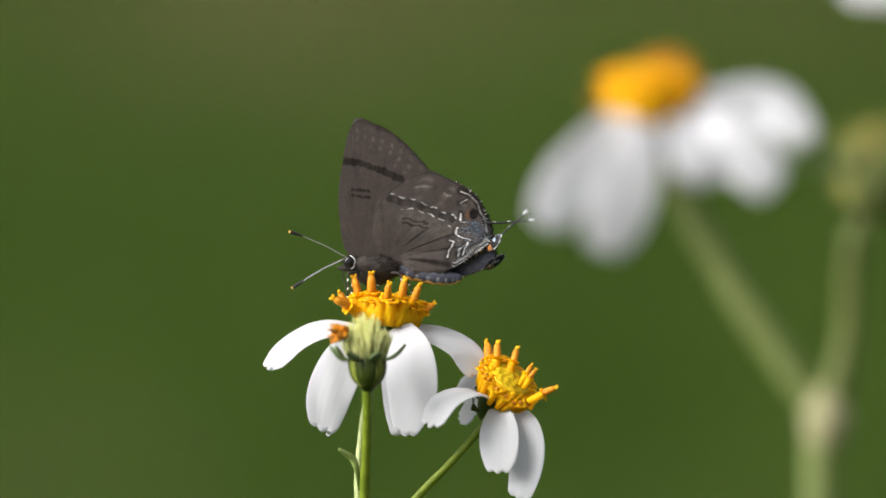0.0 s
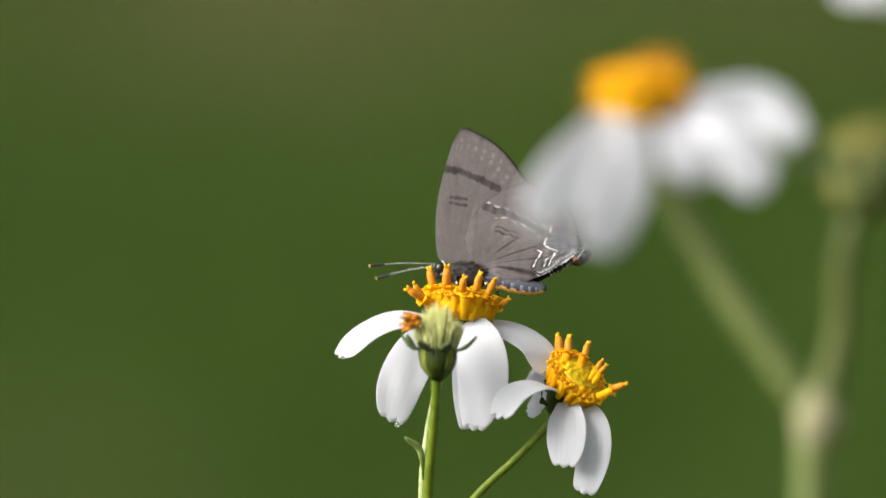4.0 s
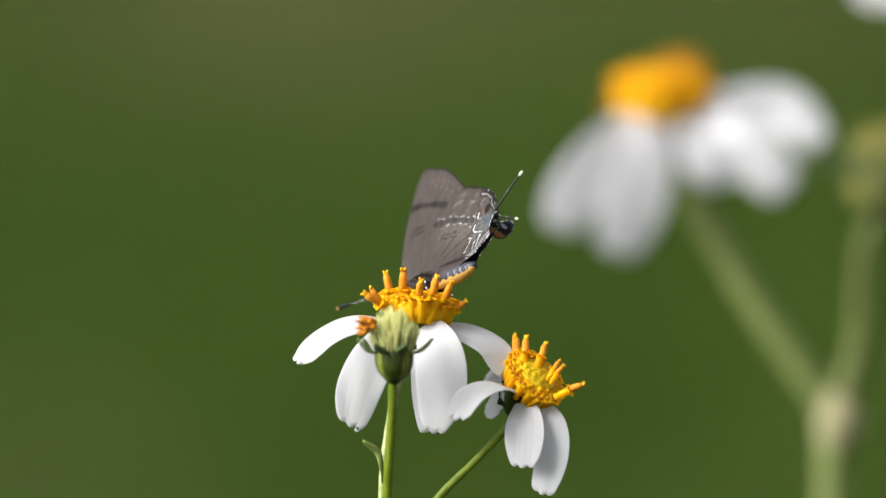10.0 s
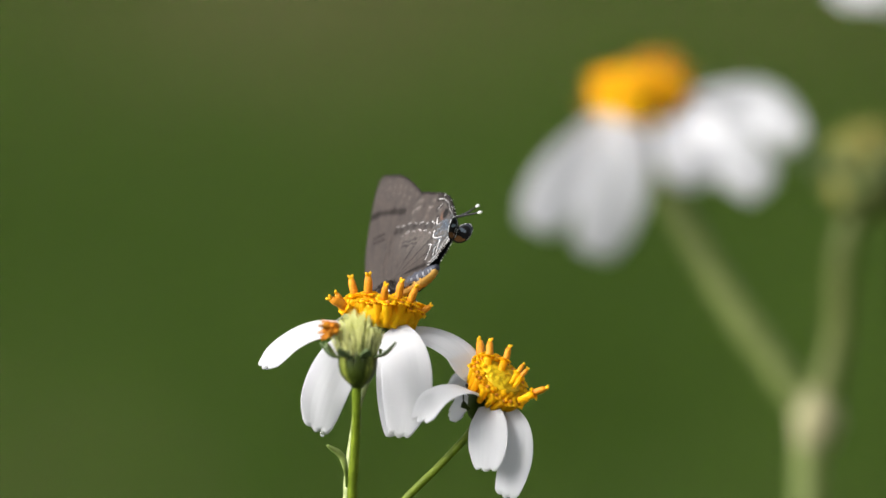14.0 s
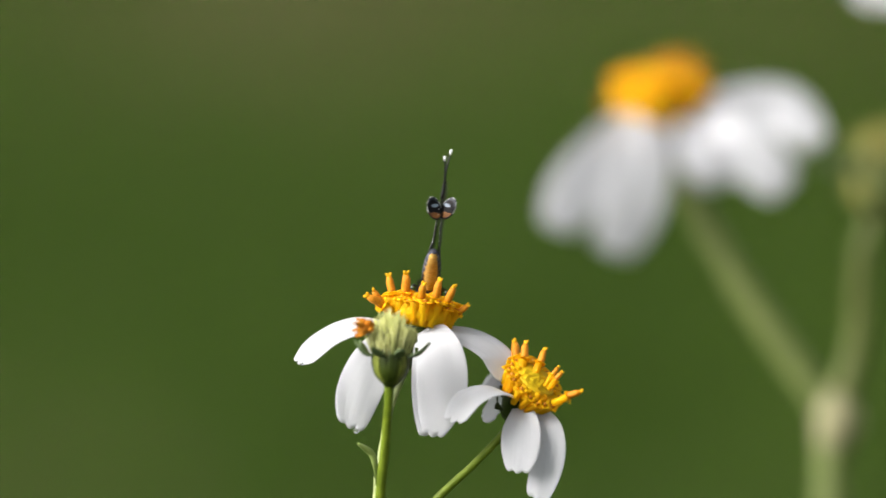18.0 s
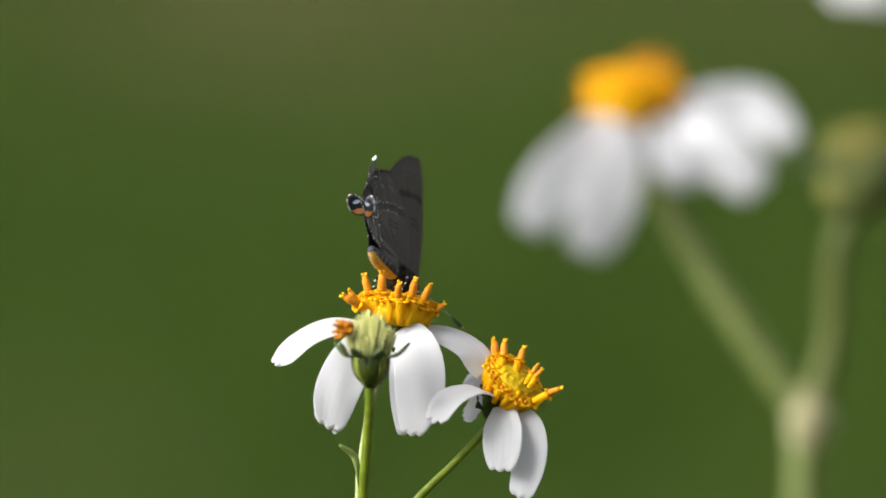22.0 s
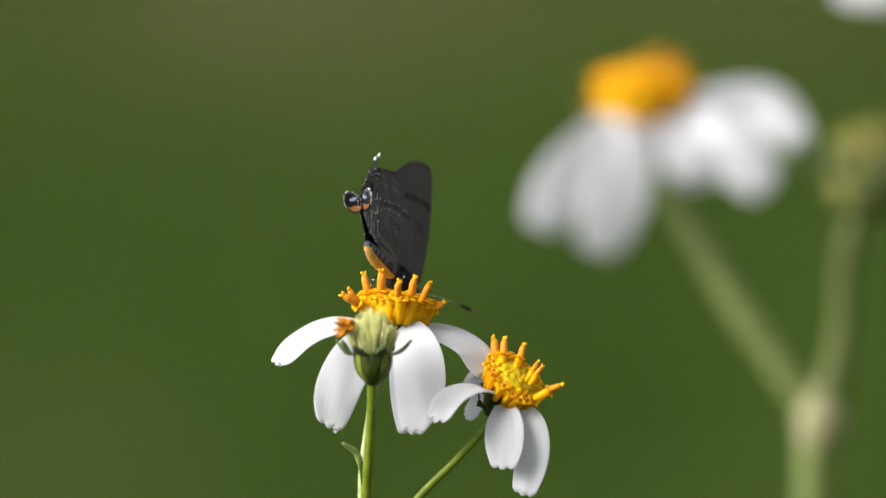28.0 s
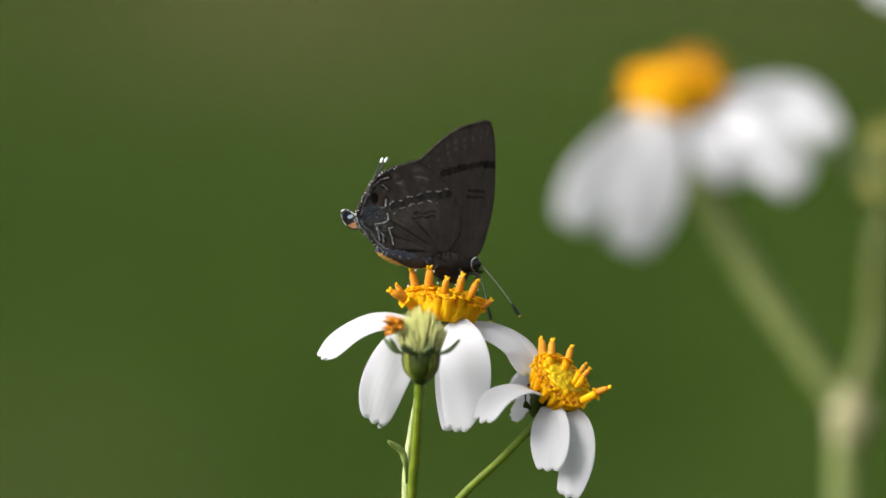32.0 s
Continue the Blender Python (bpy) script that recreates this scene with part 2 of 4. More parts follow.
def make_grass():
    rng = np.random.RandomState(4)
    n = 150000
    x = np.where(rng.rand(n) < 0.4, rng.normal(0, 0.5, n), rng.normal(0, 1.8, n))
    y = np.where(rng.rand(n) < 0.65, rng.normal(2.75, 1.15, n), rng.normal(2, 2.6, n))
    worn = np.array([dryness(a, b) for a, b in zip(x.tolist(), y.tolist())])
    kind = (rng.rand(n) < worn * 0.9).astype(int)
    tall = rng.uniform(0.02, 0.055, n) * np.where(kind, 0.6, 1.0) * np.where(y < 1.2, 0.7, 1.0)
    wide = rng.uniform(0.0016, 0.0032, n) * np.where(y < 2.3, 0.72, 1.0)
    turn = rng.uniform(0, math.tau, n)
    lean = rng.uniform(0.2, 1.1, n) * tall
    px, py = np.cos(turn), np.sin(turn)
    rows = []
    for s, w in ((0, 1.0), (0.55, 0.8), (1, 0.06)):
        o = lean * s * s
        for e in (-1, 1):
            rows.append(np.stack([x + px * o - py * wide * w * e, y + py * o + px * wide * w * e, tall * s * (1 - 0.25 * s) - 0.002 * (s == 0)], -1))
    verts = np.stack(rows, 1).reshape(-1, 3)
    first = np.arange(n)[:, None] * 6
    faces = np.concatenate([first + [0, 1, 3, 2], first + [2, 3, 5, 4]], 1).reshape(-1, 4)
    me = bpy.data.meshes.new("grass")
    me.from_pydata(verts.tolist(), [], faces.tolist())
    me.materials.append(grass_material("grass_green", [(0.0, (0.021, 0.046, 0.0033)), (0.6, (0.0365, 0.076, 0.0042)), (1.0, (0.061, 0.1, 0.0085))], (0.08, 0.16, 0.01)))
    me.materials.append(grass_material("grass_dry", [(0.0, (0.132, 0.092, 0.052)), (0.6, (0.2, 0.146, 0.087)), (1.0, (0.285, 0.215, 0.132))], (0.245, 0.193, 0.118)))
    me.polygons.foreach_set("material_index", np.repeat(kind, 2).tolist())
    tagged(new("grass", me), "short green lawn grass with dry straw-coloured blades", "grass", kind="stuff")


make_ground()
make_grass()


# ---- flowers ----
def floret_mesh(kind):
    """A tubular disc floret, 1 unit = 1 mm along z: 0 bud, 1 open, 2 open with a raised anther column."""
    rnd = random.Random(kind)
    bm = bmesh.new()
    top = (2.1, 2.45, 2.1)[kind]
    tube(bm, [(0, 0, -0.6), (0, 0, 0.4), (0.02, 0, top * 0.7), (0.05, 0, top)], [0.42, 0.54, 0.64, 0.7 if kind else 0.46], 10)
    if not kind:
        tube(bm, [(0.05, 0, top - 0.05), (0.05, 0, top + 0.22), (0.05, 0, top + 0.36)], [0.46, 0.36, 0.1], 10)
    if kind:
        for k in range(5):
            a = k * math.tau / 5 + 0.3
            u = Vector((math.cos(a), math.sin(a), 0))
            b = Vector((0.05, 0, top))
            blade(bm, curve([b + u * 0.5 - Vector((0, 0, 0.15)), b + u * 0.72 + Vector((0, 0, 0.22)), b + u * 1.2 + Vector((0, 0, 0.12))], 2),
                  0.95, (u.x * -0.4, u.y * -0.4, 1), thick=0.12, teeth=0, tip=0.25, base=0.8, nw=4, pleat=0)
    if kind == 1:
        tube(bm, [(0.05, 0, top - 0.5), (0.05, 0, top + 0.3)], [0.36, 0.26], 8, 1)
    if kind == 2:
        tube(bm, [(0.05, 0, top - 0.5), (0.16, 0.08, top + 0.7), (0.08, 0.03, top + 1.7), (0.1, 0.03, top + 2.35)], [0.5, 0.56, 0.52, 0.38], 10, 1)
        for e in (-1, 1):
            tube(bm, curve([(0.1, 0.03, top + 2.2), (0.13 * e + 0.1, 0.05, top + 2.5), (0.36 * e + 0.1, 0.12, top + 2.65 + 0.3 * rnd.random())], 3), [0.2] * 6 + [0.1], 6, 2)
    bmesh.ops.scale(bm, vec=(0.001,) * 3, verts=bm.verts)
    return finish(bm, "floret", [FLORET, ANTHER, POLLEN])


FLORETS = [floret_mesh(k) for k in range(3)]


def add_floret(head, place, way, kind, size=1.0, spin=0.0):
    x, y, z = frame_of(way)
    m = Matrix((x, y, z)).transposed().to_4x4()
    ob = new("floret", FLORETS[kind])
    ob.parent = head
    ob.matrix_basis = Matrix.Translation(place) @ m @ Matrix.Rotation(spin, 4, "Z") @ Matrix.Scale(size, 4)
    return ob


def flower_head(plant, centre, axis, radius, seed, label, raised=(), core=False, bracts=8, reach=0.97, dome=0.1):
    """The green cup with its florets; petals are added by the caller. radius in metres."""
    rnd = random.Random(seed)
    axis = Vector(axis).normalized()
    x, y, z = frame_of(axis, (0, 1, 0))
    bm = bmesh.new()
    tube(bm, [centre - z * radius * k for k in (1.05, 0.9, 0.6, 0.25, 0.0, -0.25)], [radius * k for k in (0.14, 0.26, 0.42, 0.5, 0.52, 0.4)], 18)
    head = part("flower_head", bm, BRACT, plant, label)
    for k in range(bracts):
        a = k * math.tau / bracts + 0.2
        u = x * math.cos(a) + y * math.sin(a)
        b = bmesh.new()
        p = centre - z * radius * 0.75 + u * radius * 0.48
        blade(b, curve([p, p + u * radius * 0.16 + z * radius * 0.2, p + u * radius * (0.26 + 0.16 * rnd.random()) + z * radius * 0.2 * rnd.random()], 4), radius * 0.28, u + z * 0.4,
              teeth=0, tip=0.2, pleat=0.02, nw=4, seed=k)
        part("bract", b, BRACT, head)
    if core:
        b = bmesh.new()
        ball(b, centre + z * radius * 0.46, (radius * 0.6, radius * 0.6, radius * 0.2), 0, Matrix((x, y, z)).transposed(), 40, 24)
        for v in b.verts:
            v.co += z * noise.noise(v.co * 3200) * radius * 0.12
        part("disc_centre", b, CORE, head, "greenish yellow unopened disc centre")
    b = bmesh.new()
    ball(b, centre + z * radius * 0.29, (radius * 0.83, radius * 0.83, radius * (0.3 if core else 0.34 + dome)), 0, Matrix((x, y, z)).transposed())
    part("disc", b, FLORET, head, "golden bed of the disc")
    rings = ((0.76, 20, 0.27), (0.6, 15, 0.2), (0.42, 10, 0.14), (0.24, 6, 0.08), (0.02, 1, 0.0)) if not core else ((0.8, 19, 0.24), (0.64, 14, 0.1))
    for rr, count, tilt in rings:
        for k in range(count):
            a = (k + 0.55 * rnd.random()) * math.tau / count + rr * 5
            u = x * math.cos(a) + y * math.sin(a)
            place = centre + u * radius * rr * 0.9 + z * radius * ((0.1 if core else 0.2) - 0.24 * rr * rr + dome * (1 - rr * rr) * rnd.uniform(0.8, 1.2))
            add_floret(head, place, z + u * tilt * rnd.uniform(0.6, 1.5) + u.cross(z) * rnd.uniform(-0.14, 0.14), 1 if rr > 0.7 else 0 if core or rr < 0.5 else rnd.choice((0, 1, 1)), radius / 0.0052 * ((0.84 if core else 0.8) + 0.26 * rnd.random()), rnd.random() * 6)
    for place, tip in raised:
        tip = place.lerp(tip, reach)
        way = tip - place
        add_floret(head, place, way, 2, way.length / 0.0047, rnd.random() * 6)
    return head


def stem(plant, points, radii, material=STEM, name="stem", label=""):
    bm = bmesh.new()
    line = curve(points, 8)
    n = len(line)
    rr = []
    for i in range(n):
        s = i / (n - 1) * (len(radii) - 1)
        k = min(int(s), len(radii) - 2)
        rr.append((radii[k] + (radii[k + 1] - radii[k]) * (s - k)) / 1000 * (1 + 0.04 * math.sin(i * 1.7)))
    tube(bm, line, rr, 14)
    return part(name, bm, material, plant, label)


def seed_head(plant, centre, axis, radius, seed, label, fuzz=FUZZ, cup=BRACT, streak=BRACT_LIGHT, bristles=760, tall=1.0, flare=0.36, deep=1.0):
    """A spent head: dark cup, outward bracts and a brush of pale bristles."""
    rnd = random.Random(seed)
    x, y, z = frame_of(Vector(axis).normalized(), (0, 1, 0))
    bm = bmesh.new()
    tube(bm, [centre + z * radius * k * deep for k in (-1.5, -1.3, -1.0, -0.6, -0.2, 0.15)], [radius * k for k in (0.22, 0.36, 0.6, 0.74, 0.74, 0.55)], 20)
    head = part("seed_head", bm, cup, plant, label)
    for k in range(15):
        a = (k + 0.4 * rnd.random()) * math.tau / 15
        u = x * math.cos(a) + y * math.sin(a)
        top = rnd.uniform(0.2, 1.0) * tall
        b = bmesh.new()
        blade(b, curve([centre + (u * q + z * h) * radius for q, h in ((0.28, -1.4 * deep), (0.68, -0.95 * deep), (0.82, -0.4 * deep), (0.84, top))], 3), radius * 0.36, u, teeth=0, tip=0.2, base=0.6, nw=4, pleat=0.03)
        part("inner_bract", b, streak if k % 4 == 1 else cup, head)
    for k in range(8):
        a = k * math.tau / 8 + 0.3
        u = x * math.cos(a) + y * math.sin(a)
        p = centre - z * radius * 0.15 + u * radius * 0.8
        b = bmesh.new()
        blade(b, curve([p, p + u * radius * 0.42 + z * radius * 0.12, p + u * radius * (0.72 + 0.25 * rnd.random()) + z * radius * (0.3 + 0.4 * rnd.random())], 4),
              radius * 0.5, z + u * 0.3, thick=radius * 0.08, teeth=0, tip=0.2, pleat=0.02, nw=4, seed=k)
        part("bract", b, GREY_LEAF, head)
    b = bmesh.new()
    ball(b, centre + z * radius * 0.1 * tall, (radius * 0.66, radius * 0.66, radius * 0.7 * tall), 0, Matrix((x, y, z)).transposed())
    for k in range(bristles):
        a, rr = rnd.random() * math.tau, math.sqrt(rnd.random())
        u = x * math.cos(a) + y * math.sin(a)
        p = centre + u * radius * 0.76 * rr - z * radius * 0.25
        young = rr > 0.55 and rnd.random() < 0.3
        q = p + (z * (2.15 - 0.95 * rr * rr) * tall + u * flare * rr * rnd.uniform(0.5, 1.5)) * radius * (rnd.uniform(0.5, 0.8) if young else rnd.uniform(0.68, 1.06))
        tube(b, [p, p.lerp(q, 0.6), q], [radius * 0.05, radius * 0.042, radius * 0.01], 5, 1 if young else 0)
    part("bristle_brush", b, [fuzz, streak], head, "pale yellow-green brush of bristles")
    return head


def root_of(name, place, label, group):
    ob = new(name)
    ob.location = place
    ob.empty_display_size = 0.02
    return tagged(ob, label, "flower", group)


# the plant in focus
MAIN = Vector((0.012, 0.0, 0.0))
main_plant = root_of("flowering_plant", MAIN, "slender white daisy-like weed with yellow discs, growing in the lawn", "flowering weeds")
FORK = spot(668, 1040, 2)
TOP_1 = spot(684, 574, 0)
h1 = flower_head(main_plant, TOP_1, RIGHT * 0.13 + UP, 0.0048, 11, "white flower head with a golden-yellow disc of open florets", [
    (spot(628, 556, 2), spot(599, 516, 3)), (spot(638, 548, 1), spot(625, 488, 1)), (spot(660, 548, 2), spot(658, 482, 3)),
    (spot(680, 548, 3), spot(688, 500, 5)), (spot(703, 552, 2), spot(716, 492, 3)), (spot(722, 556, 2), spot(744, 502, 3)),
    (spot(738, 566, 1), spot(771, 536, 2)), (spot(640, 556, 2), spot(587, 528, 4))])
CAM = -AHEAD
petal(h1, [spot(650, 583, 0.6), spot(576, 581, 1.2), spot(515, 608, 1.8), spot(473, 654, 2.4)], 6.0, -RIGHT * 0.52 + UP * 0.82 + CAM * 0.4, 1)
petal(h1, [spot(648, 592, 2.4), spot(616, 628, 4.8), spot(585, 692, 6), spot(569, 764, 5.4)], 5.1, RIGHT * 0.02 + UP * 0.08 + CAM, 2, pleat=0.003, slant=0.05, tip=0.68)
petal(h1, [spot(702, 578, 2.4), spot(722, 622, 4.2), spot(729, 690, 4.8), spot(716, 774, 4.2)], 5.7, RIGHT * -0.22 + UP * 0.32 + CAM, 3, pleat=0.002, tip=0.55, base=0.5)
petal(h1, [spot(686, 590, 1.8), spot(694, 640, 3.2), spot(699, 700, 3.8), spot(701, 772, 3.4)], 2.9, RIGHT * -0.25 + CAM, 4, tip=0.45, teeth=0.03)
petal(h1, [spot(714, 582, 0.6), spot(774, 592, 1.2), spot(822, 620, 1.8), spot(848, 666, 2.4)], 4.5, RIGHT * 0.2 + UP * 0.85 + CAM * 0.55, 5)
for a, b, d in ((581, 768, 5.8), (481, 652, 3.0)):
    bm = bmesh.new()
    ball(bm, spot(a, b, d), (0.00026, 0.00024, 0.0003))
    part("dew_drop", bm, WATER, h1, "clear water drop at the tip of a petal")
stem_main = stem(main_plant, [spot(682, 600, 0), spot(668, 650, -2), spot(652, 700, -3), spot(642, 745, -2), spot(635, 810, -1), spot(633, 870, 0), spot(642, 950, 0), FORK], [0.5, 0.4, 0.36, 0.34, 0.36, 0.4, 0.5, 0.7], STEM_LIGHT, label="thin pale green stem of the flower")

h2 = flower_head(main_plant, spot(888, 694, 2), RIGHT * 0.5 + UP * 0.7 + CAM * 0.5, 0.0040, 12, "smaller white flower head with a yellow disc tilted sideways", [
    (spot(872, 665, 2), spot(862, 603, 0)), (spot(876, 662, 3), spot(880, 604, 2)), (spot(900, 664, 3), spot(915, 614, 2)),
    (spot(922, 678, 4), spot(942, 645, 3)), (spot(928, 684, 6), spot(950, 653, 6)), (spot(940, 708, 7), spot(986, 686, 8))], core=True)
petal(h2, [spot(872, 704, 3), spot(828, 693, 5.4), spot(786, 710, 7.2), spot(758, 758, 7.8)], 4.3, -RIGHT * 0.52 + UP * 0.75 + CAM * 0.65, 21, teeth=0.16, pleat=0.014, tip=0.85)
petal(h2, [spot(865, 688, -0.6), spot(840, 672, -2.4), spot(818, 680, -4.2), spot(803, 702, -5.4)], 4.4, -RIGHT * 0.4 + UP * 0.75 + CAM * 0.4, 22)
petal(h2, [spot(882, 722, 3.6), spot(882, 750, 4.8), spot(883, 790, 5.4), spot(881, 838, 5.4)], 4.5, CAM + UP * 0.3 - RIGHT * 0.32, 23, base=0.5)
petal(h2, [spot(913, 728, 3), spot(929, 762, 4.2), spot(932, 816, 4.2), spot(917, 884, 3.6)], 3.9, CAM * 0.9 - RIGHT * 0.2 + UP * 0.28, 24, base=0.5)
petal(h2, [spot(860, 712, 0), spot(838, 720, -1.2), spot(824, 732, -1.8), spot(812, 742, -2.4)], 3.2, -RIGHT * 0.4 + UP * 0.5 + CAM * 0.6, 25)
stem_small = stem(main_plant, [spot(872, 728, 2), spot(848, 762, 2), spot(795, 822, 2), spot(735, 884, 2), spot(690, 950, 2), FORK], [0.52, 0.42, 0.42, 0.46, 0.55, 0.75])

s1 = seed_head(main_plant, spot(650, 632, 11), RIGHT * -0.03 + UP, 0.0025, 5, "spent head with a pale green bristle brush and dark green cup")
bm = bmesh.new()
rnd = random.Random(8)
for k in range(16):
    c = spot(612, 598, 12)
    q = spot(578 + rnd.random() * 34, 574 + rnd.random() * 36, 12 + rnd.random() * 2.5)
    tube(bm, curve([c, c.lerp(q, 0.5) + UP * 0.0003, q], 3), [0.0002] * 3 + [0.00042] * 2 + [0.00016] * 2, 6)
part("withered_florets", bm, WITHER, s1, "withered orange-brown florets")
stem_spent = stem(main_plant, [spot(649, 676, 11), spot(650, 730, 10), spot(648, 800, 8), spot(645, 890, 6), spot(652, 960, 5), FORK], [0.58, 0.5, 0.52, 0.56, 0.62, 0.8])
bm = bmesh.new()
blade(bm, curve([spot(634, 868, 2), spot(630, 838, 4), spot(622, 812, 5), spot(599, 795, 6)], 5), 0.0008, CAM + UP * 0.3 - RIGHT * 0.5, teeth=0, tip=0.3, pleat=0.03, cup=0.3, nw=4)
leaf = part("leaf", bm, LEAF, main_plant, "small curled stem leaf")
stem(main_plant, [FORK, spot(690, 1500, 2), spot(820, 2900, 2), MAIN - Vector((0, 0, 0.01))], [0.85, 1.0, 1.25, 1.5], label="long green stem rising from the lawn")

BRANCH = {"spent": s1, "small": h2, "spent_stem": stem_spent, "small_stem": stem_small, "main_stem": stem_main, "leaf": leaf}

# the plant nearer to the lens, out of focus
N = 112
NEAR = spot(1500, 4400, N)
NEAR.z = 0
near_plant = root_of("flowering_plant", NEAR, "taller white daisy-like weed with an orange disc, stems and bud", "flowering weeds")
h3 = flower_head(near_plant, spot(1142, 204, N), UP + RIGHT * 0.14 + CAM * 0.1, 0.0057, 31, "drooping white flower head with an orange-yellow disc", [
    (spot(a, b, N), spot(c, e, N)) for a, b, c, e in ((1090, 178, 1044, 178), (1100, 158, 1062, 150), (1112, 148, 1088, 126), (1130, 143, 1116, 110), (1150, 138, 1142, 96), (1165, 138, 1166, 88), (1180, 138, 1192, 86), (1195, 143, 1215, 94), (1205, 153, 1234, 118), (1208, 173, 1244, 152))], dome=0.24)
petal(h3, [spot(1108, 198, N), spot(1062, 262, N + 3), spot(1004, 330, N + 4), spot(962, 408, N + 4)], 5.9, RIGHT * 0.18 + CAM - UP * 0.12, 31, base=0.5)
petal(h3, [spot(1128, 200, N + 3), spot(1122, 285, N + 6), spot(1096, 370, N + 7), spot(1064, 452, N + 6)], 6.5, CAM + RIGHT * 0.18 - UP * 0.12, 32, base=0.6)
petal(h3, [spot(1212, 206, N), spot(1288, 190, N + 1), spot(1372, 194, N + 2), spot(1430, 258, N + 3)], 5.5, CAM * 0.95 - UP * 0.22 + RIGHT * 0.5, 33, base=0.6)
petal(h3, [spot(1205, 205, N + 2), spot(1262, 236, N + 5), spot(1324, 282, N + 6), spot(1374, 338, N + 6)], 5.9, CAM + RIGHT * 0.5 - UP * 0.25, 34, base=0.6)
petal(h3, [spot(1208, 212, N + 3), spot(1226, 250, N + 6), spot(1242, 290, N + 7), spot(1250, 330, N + 7)], 6.3, CAM + RIGHT * 0.42 - UP * 0.28, 35, base=0.6)
NODE_AT = spot(1462, 742, N)
stem(near_plant, [spot(1155, 205, N), spot(1195, 330, N), spot(1296, 510, N), spot(1404, 665, N), NODE_AT], [0.9, 1.15, 1.4, 1.5, 1.6], STEM_PALE)
stem(near_plant, [spot(1540, 360, N + 4), spot(1508, 450, N + 3), spot(1500, 600, N + 1), NODE_AT], [1.0, 1.15, 1.3, 1.5], STEM_DULL)
seed_head(near_plant, spot(1550, 305, N + 4), RIGHT * 0.15 + UP, 0.0052, 6, "closed yellow-green bud head on a pale stem", BUD, STEM_PALE, BUD, tall=0.6, flare=0.12, deep=0.6)
stem(near_plant, [spot(1452, 690, N), NODE_AT, spot(1452, 790, N)], [1.8, 2.6, 1.8], NODE, "stem_joint", "swollen pale joint of the stem")
stem(near_plant, [NODE_AT, spot(1448, 900, N), spot(1450, 1900, N), NEAR - Vector((0, 0, 0.01))], [1.6, 1.55, 1.8, 2.3], STEM_PALE)
M = N + 25
h4 = flower_head(near_plant, spot(1590, -75, M), RIGHT * 0.1 + UP, 0.005, 41, "white flower head with an orange-yellow disc high on the plant")
petal(h4, [spot(1570, -60, M + 2), spot(1545, -45, M + 4), spot(1526, -30, M + 5), spot(1508, 2, M + 5)], 4.6, CAM - RIGHT * 0.3 + UP * 0.4, 41)
petal(h4, [spot(1590, -60, M + 2), spot(1580, -30, M + 5), spot(1572, -16, M + 6), spot(1564, 10, M + 6)], 5.0, CAM + UP * 0.3, 42)
petal(h4, [spot(1620, -70, M), spot(1680, -75, M), spot(1730, -30, M), spot(1760, 30, M)], 5.0, UP + CAM * 0.5, 43)
stem(near_plant, [spot(1592, -45, M), spot(1680, 120, M - 10), spot(1760, 600, N + 35), spot(1640, 1050, N + 15), spot(1446, 1300, N)], [0.8, 1.1, 1.3, 1.4, 1.5], STEM_PALE)


# ---- the butterfly: x ahead, y to its left, z up, in millimetres until scaled ----
def seg_dist(f, u, line):
    best = np.full(f.shape, 99.0)
    along = np.zeros(f.shape)
    run = 0.0
    for (a, b), (c, d) in zip(line, line[1:]):
        ln = math.hypot(c - a, d - b)
        s = np.clip(((f - a) * (c - a) + (u - b) * (d - b)) / ln ** 2, 0, 1)
        dist = np.hypot(f - a - s * (c - a), u - b - s * (d - b))
        near = dist < best
        along = np.where(near, run + s * ln, along)
        best = np.minimum(best, dist)
        run += ln
    return best, along


def soft(d, half, edge=0.12):
    return np.clip((half + edge - d) / (2 * edge), 0, 1)


